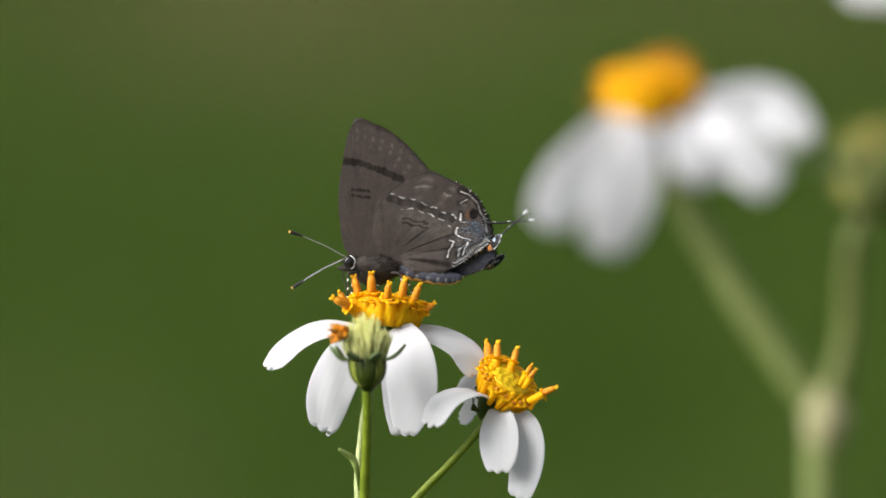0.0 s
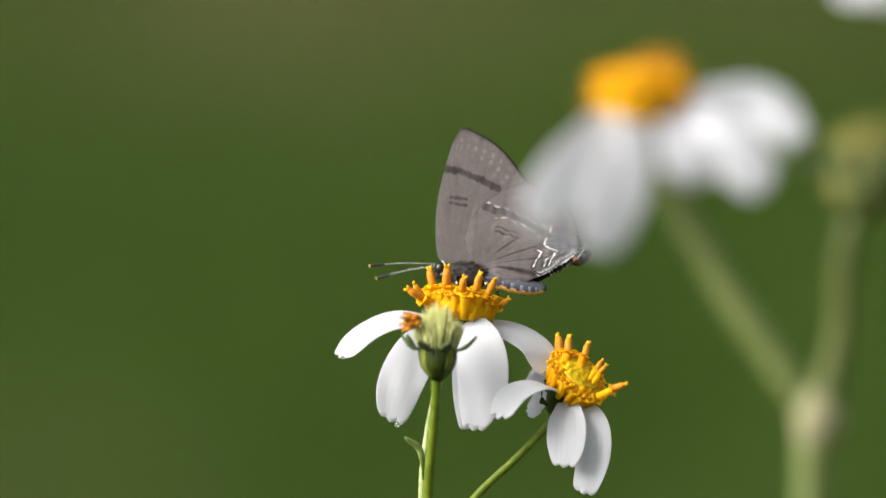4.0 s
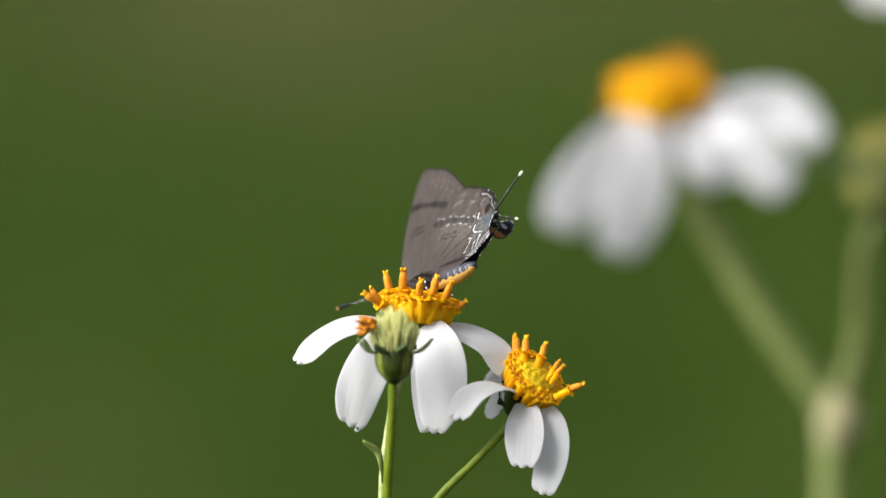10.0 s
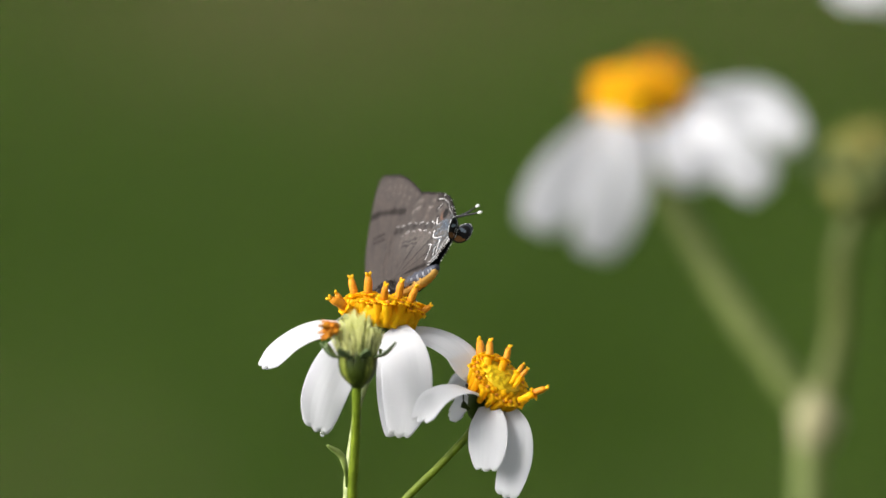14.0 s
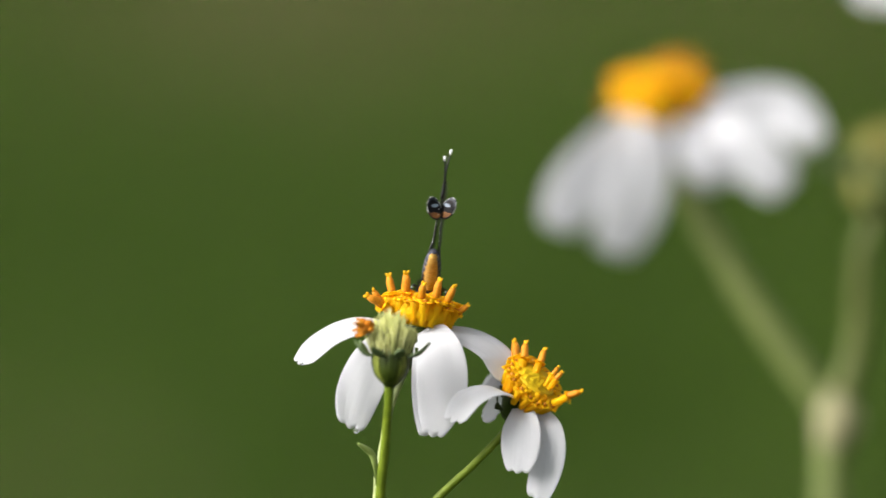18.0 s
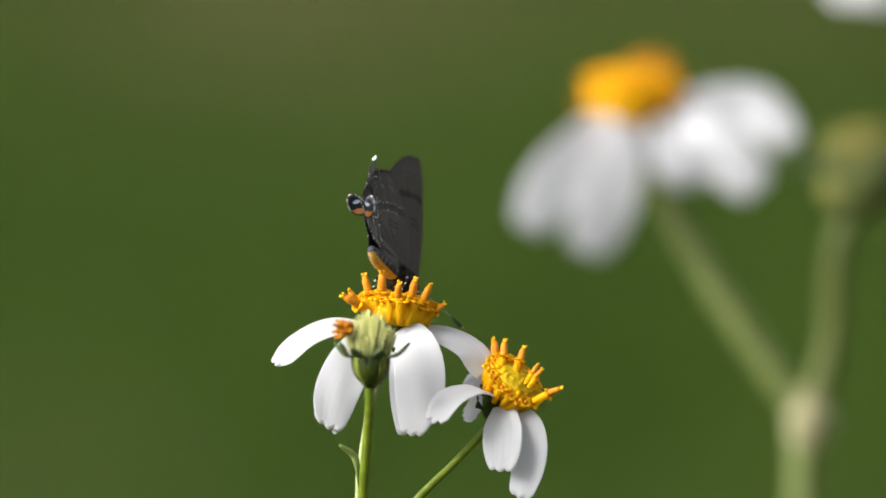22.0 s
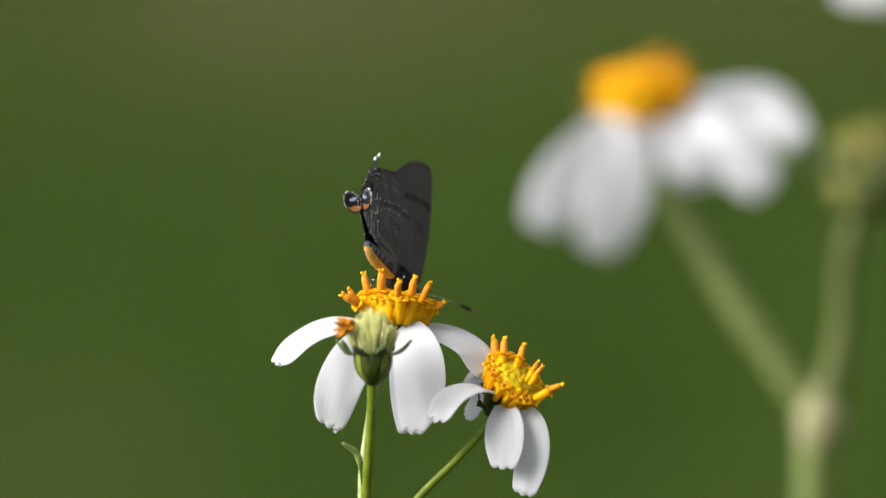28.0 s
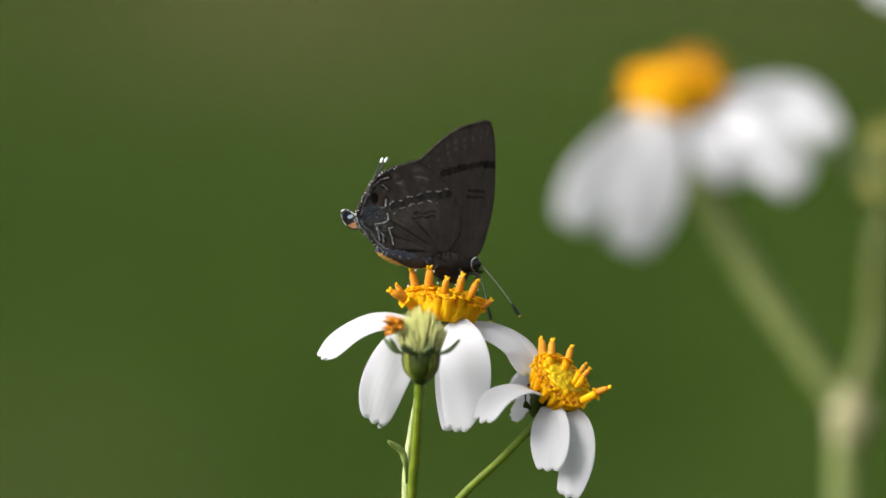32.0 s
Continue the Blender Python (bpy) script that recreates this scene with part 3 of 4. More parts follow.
def wing_mesh(name, base, rim, veins, paint, side, bulge, fold):
    """A wing spread as a fan of cells from its base to a smooth rim; painted in scale colours."""
    line = [Vector((a, b, 0)) for a, b in rim]
    pts = curve(line, 24)
    nr = 120
    base = np.array(base)
    rimp = np.array([(p.x, p.y) for p in pts])
    nt = len(rimp)
    r = (np.arange(1, nr + 1) / nr) ** 0.9
    f = base[0] + np.outer(r, rimp[:, 0] - base[0])
    u = base[1] + np.outer(r, rimp[:, 1] - base[1])
    th = np.linspace(0, 1, nt)[None, :] * np.ones((nr, 1))
    rr = r[:, None] * np.ones((1, nt))
    length = np.hypot(rimp[:, 0] - base[0], rimp[:, 1] - base[1])[None, :]
    vein = np.cos(th * veins * math.tau)
    y = bulge * np.sin(rr * 2.6) * 0.4 - fold * np.clip((th - 0.7) / 0.3, 0, 1) ** 1.5 * rr + 0.005 * vein * np.clip(rr * 2, 0, 1) * (1.1 - rr * 0.6)
    if fold:
        y = y - 0.08 * rr ** 2 * np.clip((0.42 - th) / 0.2, 0, 1)
        y = y + 0.5 * np.clip((3.7 - u) / 2.0, 0, 1) * np.clip((-0.8 - f) / 2, 0, 1) * np.clip((f + 9.5) / 3, 0, 1)
    sway_f = 0.06 * np.sin(3.1 * f + 2.3 * u) + 0.012 * np.sin(9.0 * u - 5.0 * f)
    sway_u = 0.05 * np.sin(2.7 * u - 2.1 * f) + 0.012 * np.sin(8.0 * f + 6.0 * u) + (0.1 if fold else 0.03) * vein
    rgb = paint(f + sway_f, u + sway_u, th, rr, (1 - rr) * length, vein)
    rgb = rgb * (0.8 + 0.4 * brushed(nr, nt, 5, 110))[..., None] * (0.84 + 0.32 * brushed(nr, nt, 9, 24))[..., None]
    verts = [(base[0], base[1], 0.0)]
    vs = np.stack([f, u, y], -1).reshape(-1, 3)
    verts += [tuple(v) for v in vs]
    n = len(verts)
    half = np.zeros((n, 3))
    half[:, 2] = 0.03 * (1 - 0.8 * np.concatenate([[0], rr.ravel()]) ** 6)
    allv = np.concatenate([np.array(verts) + half, np.array(verts) - half])
    co = np.stack([allv[:, 0], side * allv[:, 2], allv[:, 1]], -1) * 0.001
    faces = []
    for j in range(nt - 1):
        faces.append((0, 1 + j, 2 + j))
        faces.append((n, n + 2 + j, n + 1 + j))
        for i in range(nr - 1):
            a, b = 1 + i * nt + j, 1 + (i + 1) * nt + j
            faces.append((a, b, b + 1, a + 1))
            faces.append((n + a, n + a + 1, n + b + 1, n + b))
        a = 1 + (nr - 1) * nt + j
        faces.append((a, n + a, n + a + 1, a + 1))
    for j in (0, nt - 1):
        for i in range(nr - 1):
            a, b = 1 + i * nt + j, 1 + (i + 1) * nt + j
            faces.append((a, n + a, n + b, b))
    me = bpy.data.meshes.new(name)
    me.from_pydata([tuple(v) for v in co], [], faces)
    me.materials.append(WING)
    col = me.color_attributes.new("pattern", "FLOAT_COLOR", "POINT")
    c = np.ones((n, 4))
    c[0, :3] = rgb[0, 0]
    c[1:, :3] = rgb.reshape(-1, 3)
    inner = c.copy()
    inner[:, :3] = np.array((0.012, 0.015, 0.026)) * (1 + 0.5 * np.sin(c[:, :1] * 300))
    col.data.foreach_set("color", np.concatenate([c, inner]).ravel())
    me.polygons.foreach_set("use_smooth", [True] * len(me.polygons))
    me.update()
    return me


def brushed(nr, nt, along, across):
    """Worn streaks of scales that run out from the wing's base, 0 to 1."""
    g = np.random.RandomState(nt + across).rand(along, across)
    a, b = np.linspace(0, along - 1.001, nr), np.linspace(0, across - 1.001, nt)
    i, j, s, t = a.astype(int)[:, None], b.astype(int)[None, :], (a % 1)[:, None], (b % 1)[None, :]
    return (g[i, j] * (1 - t) + g[i, j + 1] * t) * (1 - s) + (g[i + 1, j] * (1 - t) + g[i + 1, j + 1] * t) * s


def speckle(shape):
    g = np.random.RandomState(3).rand(*shape)
    g = (g + np.roll(g, 1, 0) + np.roll(g, 1, 1) + np.roll(np.roll(g, 1, 0), 1, 1)) / 4
    return np.clip((g - 0.6) * 8, 0, 1)


BROWN = np.array((0.0222, 0.0149, 0.0117))
DARK = np.array((0.0078, 0.0056, 0.0045))
PALE = np.array((0.74, 0.75, 0.78))


def mix(rgb, m, c):
    return rgb * (1 - m[..., None]) + np.array(c) * m[..., None]


def paint_fore(f, u, th, rr, edge, vein):
    rgb = BROWN * np.ones(f.shape + (1,))
    rgb = rgb * (1 + 0.5 * np.clip(vein - 0.9, 0, 1)[..., None] * 2.5)
    pleat = np.clip(np.cos(th * 150 + 0.6 * np.sin(edge * 3)) - 0.2, 0, 1) * np.exp(-((edge - 1.6) / 1.1) ** 2) * (th > 0.42) * (th < 0.85)
    rgb = mix(rgb, 0.3 * pleat * np.clip(0.6 + 0.6 * np.sin(edge * 7 + th * 40), 0, 1), (0.16, 0.14, 0.13))
    rgb = mix(rgb, 0.6 * soft(edge, 0.32, 0.2) * (th > 0.4) * (th < 0.8), DARK)
    d, _ = seg_dist(f, u, [(5.2, 13.95), (3.1, 13.65), (0.6, 12.8), (-1.5, 11.8)])
    rgb = mix(rgb, 0.78 * soft(d, 0.38 + 0.05 * np.sin(7 * f), 0.09), DARK * 0.75)
    for k in (0.34, -0.3):
        d, _ = seg_dist(f, u, [(3.9, 10.4 + k), (2.0, 10.1 + k)])
        rgb = mix(rgb, 0.78 * soft(d, 0.17, 0.08), DARK * 0.75)
    return rgb


def paint_hind(f, u, th, rr, edge, vein):
    rgb = BROWN * np.ones(f.shape + (1,))
    rgb = rgb * (1 + 0.5 * np.clip(vein - 0.9, 0, 1)[..., None] * 2.5)
    for row, wide, much in ((1.0, 0.28, 0.5), (2.1, 0.4, 0.4), (3.3, 0.5, 0.25)):
        blot = np.exp(-((edge - row - 0.25 * vein) / wide) ** 2) * np.clip(0.2 - vein, 0, 1) * np.clip((-1.5 - f) / 2, 0, 1) * (u > 7.2)
        rgb = mix(rgb, much * blot, (0.085, 0.073, 0.066))
    patch = np.sin(3.1 * f + 1.7 * u) * np.sin(2.3 * u - 1.9 * f + 1.0)
    rgb = rgb * (1 + 0.22 * patch)[..., None]
    # pale wedge: the wing's sheen painted into the scale colour
    painted_sheen = np.exp(-((u - 8.2 - 0.35 * f) / 1.6) ** 2) * np.clip((0.2 - f) / 3.0, 0, 1)
    rgb = mix(rgb, 0.45 * painted_sheen, (0.09, 0.079, 0.072))
    streak = np.exp(-((edge - 1.6 + 0.15 * vein) / 0.13) ** 2) * np.clip(0.4 - vein, 0, 1) * (f < -2) * (u > 8.5)
    rgb = mix(rgb, 0.6 * streak, (0.16, 0.145, 0.135))
    # shade in the folds of the lower wing, painted as dark rays
    crease_shade = np.clip(np.cos(th * 52 + 0.5 * np.sin(rr * 6)) - 0.55, 0, 1) * 2 * np.clip(7.0 - u, 0, 1) * np.clip((-1.2 - f) / 1.5, 0, 1)
    rgb = mix(rgb, 0.95 * crease_shade, DARK * 0.7)
    d, s = seg_dist(f, u, [(-0.3, 9.65), (-2.6, 9.1), (-5.0, 8.25), (-7.2, 7.3)])
    rgb = mix(rgb, (0.62 + 0.1 * np.cos(s * 5.2)) * soft(d, 0.38, 0.1) + 0.15 * soft(abs(d - 0.36), 0.08, 0.06), DARK * 0.75)
    for k in (0.26, -0.26):
        d, _ = seg_dist(f, u, [(-1.8, 7.15 + k), (-4.4, 6.65 + k)])
        rgb = mix(rgb, 0.85 * soft(d, 0.16, 0.07), DARK * 0.75)
    # white scales: line, dashes a millimetre (0: unbroken), half width, strength
    for line, beat, half, much in (
            ([(-0.5, 10.1), (-2.6, 9.6), (-3.9, 9.2), (-6.5, 7.95)], 0.8, 0.065, 0.75), ([(-6.3, 8.05), (-7.4, 7.5), (-8.5, 6.8)], 0.8, 0.09, 0.9),
            ([(-1.5, 8.6), (-3.4, 8.3), (-5.1, 7.66)], 0.85, 0.06, 0.65), ([(-4.9, 7.75), (-6.0, 7.2), (-7.1, 6.45)], 0.8, 0.08, 0.8),
            ([(-6.6, 3.13), (-6.8, 3.9), (-7.3, 4.65), (-6.85, 5.0)], 0, 0.09, 0.85), ([(-7.7, 3.2), (-7.95, 3.9), (-9.1, 4.8), (-7.5, 5.6), (-7.75, 6.3)], 0, 0.09, 0.85),
            ([(-8.2, 3.35), (-8.8, 4.5)], 0, 0.08, 0.8), ([(-8.3, 10.4), (-9.2, 9.9), (-10.0, 9.0), (-10.5, 7.8), (-11.0, 6.4), (-11.1, 5.5)], 0, 0.085, 0.9),
            ([(-8.1, 8.9), (-8.9, 9.25)], 0, 0.07, 0.7), ([(-8.15, 7.1), (-8.25, 7.8)], 0, 0.1, 0.9), ([(-10.2, 4.3), (-10.75, 4.65), (-10.85, 5.2)], 0, 0.09, 0.9)):
        d, s = seg_dist(f, u, line)
        dash = np.clip(np.cos(s * beat * math.tau) * 2.5 + 0.9, 0, 1) * (0.72 + 0.28 * np.sin(np.round(s * beat) * 2.6 + beat * 5)) if beat else 1.0
        rgb = mix(rgb, 0.7 * soft(d - 0.3, 0.1, 0.12) * (d > 0.1), DARK) if not beat else rgb
        worn = np.clip(0.95 + 0.8 * np.sin(11.0 * f + 7.0 * u) * np.sin(6.0 * u - 9.0 * f), 0.35, 1)
        rgb = mix(rgb, 0.95 * much * soft(d, half * 0.68, 0.05) * dash * worn, PALE)
    d, _ = seg_dist(f, u, [(-9.6, 6.4), (-10.2, 5.7)])
    rgb = mix(rgb, 0.8 * soft(d, 0.55, 0.3), (0.012, 0.022, 0.04))
    rgb = mix(rgb, 0.75 * soft(edge, 0.55, 0.2) * np.clip((-8.0 - f) / 1.0, 0, 1), DARK * 0.7)
    rgb = mix(rgb, 0.8 * soft(np.hypot(f + 9.2, (u - 7.7) * 0.9), 0.42, 0.2), (0.12, 0.04, 0.008))
    rgb = mix(rgb, 1.0 * soft(np.hypot(f + 9.6, u - 7.75), 0.6, 0.12), (0.005, 0.005, 0.005))
    rgb = mix(rgb, 0.9 * soft(np.hypot(f + 10.9, u - 4.9), 0.8, 0.3), (0.006, 0.006, 0.007))
    rgb = mix(rgb, 0.45 * speckle(f.shape) * (f < -7.6) * (u < 7.0), (0.16, 0.24, 0.32))
    rgb = mix(rgb, 0.8 * soft(edge, 0.14, 0.08) * ((f < -6.8) | (th < 0.4)), DARK)
    d, s = seg_dist(f, u, [(-11.1, 4.4), (-9.75, 3.35), (-7.6, 2.1)])
    rgb = mix(rgb, 0.7 * soft(d, 0.5, 0.3) * (np.sin(s * 9 + 5 * f) * np.sin(u * 14 - f * 6) > 0.1), PALE * 0.7)
    return rgb


def fringe_mesh(base, rim, hind, side):
    """Short hairs along the outer edge of a wing."""
    rnd = random.Random(5)
    pts = curve([Vector((a, 0, b)) for a, b in rim], 60)
    n = len(pts) / len(rim)
    lo, hi = (int(n * 5.5), int(n * 14.4)) if hind else (int(n * 6.2), int(n * 11.2))
    b0 = Vector((base[0], 0, base[1]))
    bm = bmesh.new()
    for i in range(lo, hi):
        p = pts[i]
        t = (pts[i + 1] - pts[i - 1]).normalized()
        o = Vector((-t.z, 0, t.x))
        if o.dot(p - b0) < 0:
            o = -o
        ln = (0.22 if hind else 0.18) * (0.5 + rnd.random()) * (0.6 + 0.6 * abs(math.sin(i * 0.11)))
        q = p + (o + t * rnd.uniform(-0.4, 0.4)) * ln
        y = Vector((0, 0.02 + 0.02 * rnd.random(), 0))
        v = [bm.verts.new(x) for x in (p - t * 0.06 + y - o * 0.06, p + t * 0.06 + y - o * 0.06, p - y - o * 0.06, q)]
        m = 1 if hind and p.x < -7.2 and rnd.random() < 0.06 else 0
        if hind and i > n * 12.2:
            m = 1 if rnd.random() < 0.4 else 0
        for f in ((0, 1, 3), (1, 2, 3), (2, 0, 3)):
            bm.faces.new([v[k] for k in f]).material_index = m
    bmesh.ops.translate(bm, vec=-b0, verts=bm.verts)
    return finish(mm(bm), "fringe", [FUR, WHITE])


FORE_RIM = [(3.0, 2.9), (4.75, 3.9), (5.4, 7.25), (5.45, 10.4), (4.95, 13.9), (4.3, 16.8), (3.3, 18.4), (1.6, 17.95), (-0.5, 16.9), (-2.5, 15.2), (-4.5, 12.9), (-5.9, 11.4), (-3.1, 6.6), (0.6, 3.4)]
HIND_RIM = [(0.5, 3.5), (1.7, 5.2), (1.5, 7.6), (0.4, 9.6), (-1.4, 11.2), (-4.6, 12.5), (-7.1, 11.5), (-8.5, 10.8), (-10.0, 9.6), (-10.85, 7.9), (-11.25, 6.6), (-11.6, 5.3), (-11.3, 4.5), (-9.75, 3.35), (-6.8, 1.65), (-4.2, 0.85), (-1.2, 1.3)]
butterfly = new("butterfly")
tagged(butterfly, "small grey-brown butterfly with folded wings, feeding on a flower", "butterfly")
butterfly.empty_display_size = 0.01


def mm(bm):
    bmesh.ops.scale(bm, vec=(0.001,) * 3, verts=bm.verts)
    return bm


def bpart(name, bm, mats, parent=butterfly, label="", at=(0, 0, 0)):
    """A part whose own origin (its joint) is at the point at, in millimetres."""
    bmesh.ops.translate(bm, vec=-Vector(at), verts=bm.verts)
    ob = new(name, finish(mm(bm), name, mats))
    ob.parent = parent
    ob.location = Vector(at) / 1000
    return tagged(ob, label)


FORE, HIND, TAIL = {}, {}, {}
for side, tag in ((1, "left"), (-1, "right")):
    for store, name, base, rim, veins, paint, bulge, lab in (
            (FORE, "forewing", (3.0, 3.0), FORE_RIM, 12, paint_fore, 0.1, "grey-brown forewing with one dark band"),
            (HIND, "hindwing", (0.0, 3.0), HIND_RIM, 11, paint_hind, 0.1, "grey-brown hindwing with white-edged lines and a black spot")):
        me = wing_mesh(name, base, rim, veins, paint, side, bulge, 0.0 if store is FORE else 0.3)
        joint = Vector((base[0], side * (0.45 if store is FORE else 0.62), base[1])) / 1000
        me.transform(Matrix.Translation((-base[0] / 1000, 0, -base[1] / 1000)))
        ob = new(name, me)
        ob.parent = butterfly
        ob.location = joint
        tagged(ob, lab)
        store[side] = ob
        fr = new("fringe", fringe_mesh(base, rim, store is HIND, side))
        fr.parent = ob
        tagged(fr, "short dark and white hair fringe of the wing edge")
    hind = HIND[side]
    # the flared lobe at the corner of the hindwing, and its tail
    bm = bmesh.new()
    c = Vector((-11.2, 0, 1.4))
    out = Vector((-0.62, side * 0.85, 0.12)).normalized()
    upv = Vector((-0.5, 0, 0.86))
    coat = bm.verts.layers.float_color.new("pattern")
    c0, away = c + out * 0.72 + upv * 0.1, out.cross(upv)
    sheets = []
    for th in (0.045, -0.045):
        rows = [[bm.verts.new(c0 + away * th)]]
        for k in range(1, 11):
            rho = k / 10
            rows.append([bm.verts.new(c0 + out * (math.cos(w) * rho * 1.15) + upv * (math.sin(w) * rho * 1.15 * (1 + 0.12 * math.cos(w))) - away * (0.22 * rho * rho) + away * th) for w in [j * math.tau / 36 for j in range(36)]])
            for j in range(36):
                p, q = rows[k], rows[k - 1]
                bm.faces.new((q[0], p[j], p[(j + 1) % 36]) if k == 1 else (q[j], p[j], p[(j + 1) % 36], q[(j + 1) % 36]))
        for k, row in enumerate(rows):
            for v in row:
                q = v.co - c0
                s, h, rho = q.dot(out), q.dot(upv), k / 10
                rgb = (0.006, 0.006, 0.007)
                if h < -0.5 - 0.12 * math.sin(s * 3) and rho < 0.85:
                    rgb = (0.17, 0.065, 0.009)
                # pale blue patch: the lobe's glossy highlight, painted into its colour
                if 0.15 < h < 0.55 and 0.0 < s + 0.4 * h < 0.5:
                    rgb = (0.2, 0.26, 0.34)
                if rho > 0.93 and s > -0.6 and h > -0.5:
                    rgb = (0.55, 0.56, 0.58) if math.sin(math.atan2(h, s) * 17) > -0.3 else (0.03, 0.03, 0.035)
                elif rho > 0.75 and h > 0.3:
                    rgb = (0.012, 0.018, 0.03)
                v[coat] = (*rgb, 1)
        sheets.append(rows[-1])
    for j in range(36):
        bm.faces.new((sheets[0][j], sheets[0][(j + 1) % 36], sheets[1][(j + 1) % 36], sheets[1][j]))
    lobe = new("tail_lobe", finish(mm(bm), "tail_lobe", WING))
    lobe.parent = hind
    tagged(lobe, "black and orange flared lobe with a white rim")
    bm = bmesh.new()
    line = curve([(0, 0, 0), (-1.6, side * 0.1, 0.15), (-3.6, side * 0.2, 0.6), (-5.5, side * 0.15, 1.1)], 6)
    rr = [0.14 - 0.003 * k for k in range(len(line))]
    tube(bm, line[:17], rr[:17], 7, 0)
    tube(bm, line[16:], [0.1, 0.19, 0.1], 7, 1)
    for k in (4, 9):
        tube(bm, [line[k] + Vector((0, side * 0.02, 0.1)), line[k + 1] + Vector((0, side * 0.02, 0.1))], 0.05, 5, 1)
    tail = new("tail", finish(mm(bm), "tail", [BLACK, WHITE]))
    TAIL[side] = tail
    tail.parent = hind
    tagged(tail, "thread-like black tail with a white tip")


def fuzz(bm, centre, radii, count, length, seed, back, mat=0):
    rnd = random.Random(seed)
    for _ in range(count):
        a, z = rnd.random() * math.tau, rnd.uniform(-1, 1)
        h = math.sqrt(1 - z * z)
        n = Vector((h * math.cos(a), h * math.sin(a), z))
        p = Vector(centre) + Vector((n.x * radii[0], n.y * radii[1], n.z * radii[2]))
        q = p + (n + Vector(back)).normalized() * length * (0.6 + 0.8 * rnd.random())
        tube(bm, [p - n * 0.1, q], [0.045, 0.01], 3, mat, False)


bm = bmesh.new()
turn = Matrix.Rotation(radians(-8), 3, "Y")
ball(bm, (1.2, 0, 2.15), (2.9, 1.5, 1.35), 0, turn)
fuzz(bm, (1.2, 0, 2.15), (2.9, 1.5, 1.35), 900, 0.36, 1, (-0.9, 0, 0))
ball(bm, (1.7, 0, 1.25), (2.1, 0.95, 1.15), 0)
fuzz(bm, (1.7, 0, 1.25), (2.1, 0.95, 1.15), 700, 0.32, 3, (-0.7, 0, -0.2))
bpart("thorax", bm, FUR, label="furry dark grey-brown thorax")

bm = bmesh.new()
line = curve([(-0.6, 0, 2.0), (-2.6, 0, 1.5), (-5.0, 0, 1.05), (-6.8, 0, 0.8), (-8.0, 0, 0.8)], 6)
rr = [0.72 + 0.24 * math.sin(min(1, k / 10) * math.pi / 2) - 0.62 * max(0, (k - 12) / 12) ** 1.5 + (0.07 if k % 3 == 0 else 0) for k in range(len(line))]
tube(bm, line, rr, 32)
for fc in bm.faces:
    q = fc.calc_center_median()
    near = min(line, key=lambda p: abs(p.x - q.x))
    low, ring = (near.z - q.z) / rr[line.index(near)], line.index(near)
    fc.material_index = 1 if low > 0.68 else 2 if ring % 3 == 1 and 0.05 < low else 0
abdomen = bpart("abdomen", bm, [BLUE, ORANGE, ASH], label="blue-grey ringed abdomen with an orange underside", at=(-0.6, 0, 2.1))

bm = bmesh.new()
ball(bm, (4.15, 0, 2.45), (0.85, 0.85, 0.85))
fuzz(bm, (4.15, 0, 2.45), (0.85, 0.8, 0.85), 260, 0.35, 2, (0.3, 0, 0.2))
for e in (-1, 1):
    tube(bm, curve([(4.6, 0.25 * e, 2.0), (5.3, 0.25 * e, 1.9), (5.8, 0.22 * e, 2.1)], 4), [0.24] * 5 + [0.2, 0.16, 0.12, 0.06], 8)
head = bpart("head", bm, FUR, label="dark furry head with short palps", at=(3.6, 0, 2.3))
for e in (-1, 1):
    bm = bmesh.new()
    ball(bm, (4.4, 0.55 * e, 2.65), (0.62, 0.45, 0.7), seg=20, ring=14)
    part_ob = bpart("eye", bm, EYEBALL, head, "glossy black eye", (3.6, 0, 2.3))
    part_ob.location = (0, 0, 0)
    bm = bmesh.new()
    ring = [(4.4 + 0.68 * math.cos(a), 0.72 * e, 2.65 + 0.78 * math.sin(a)) for a in [k * math.tau / 24 for k in range(25)]]
    tube(bm, [Vector(p) for p in ring[7:18]], 0.055, 6)
    part_ob = bpart("eye_ring", bm, WHITE, head, "white ring of scales round the eye", (3.6, 0, 2.3))
    part_ob.location = (0, 0, 0)
bm = bmesh.new()
tube(bm, curve([(4.9, 0, 1.9), (5.2, 0, 1.0), (4.8, 0, -0.4), (4.5, 0, -1.6)], 5), 0.09, 6)
bpart("proboscis", bm, DUSK, label="thin dark proboscis dipping into the florets", at=(4.9, 0, 1.9))

ANTENNA = {}
for e in (-1, 1):
    bm = bmesh.new()
    n = 26
    pts = [Vector((7.9 * k / n, 0, 0.25 * math.sin(k / n * 3))) for k in range(n + 1)]
    for k in range(n):
        s = k / n
        r = 0.066 if s < 0.74 else 0.066 + 0.14 * math.sin((s - 0.74) / 0.26 * 2.6)
        dark = s > 0.76
        tube(bm, [pts[k], pts[k].lerp(pts[k + 1], 0.54)], r, 7, 0)
        tube(bm, [pts[k].lerp(pts[k + 1], 0.5), pts[k + 1]], r * (0.97 if dark else 0.92), 7, 2 if k == n - 1 else 0 if dark else 1)
    ob = new("antenna", finish(mm(bm), "antenna", [BLACK, WHITE, ORANGE]))
    ob.parent = butterfly
    tagged(ob, "black and white banded antenna with an orange-tipped club")
    ANTENNA[e] = ob

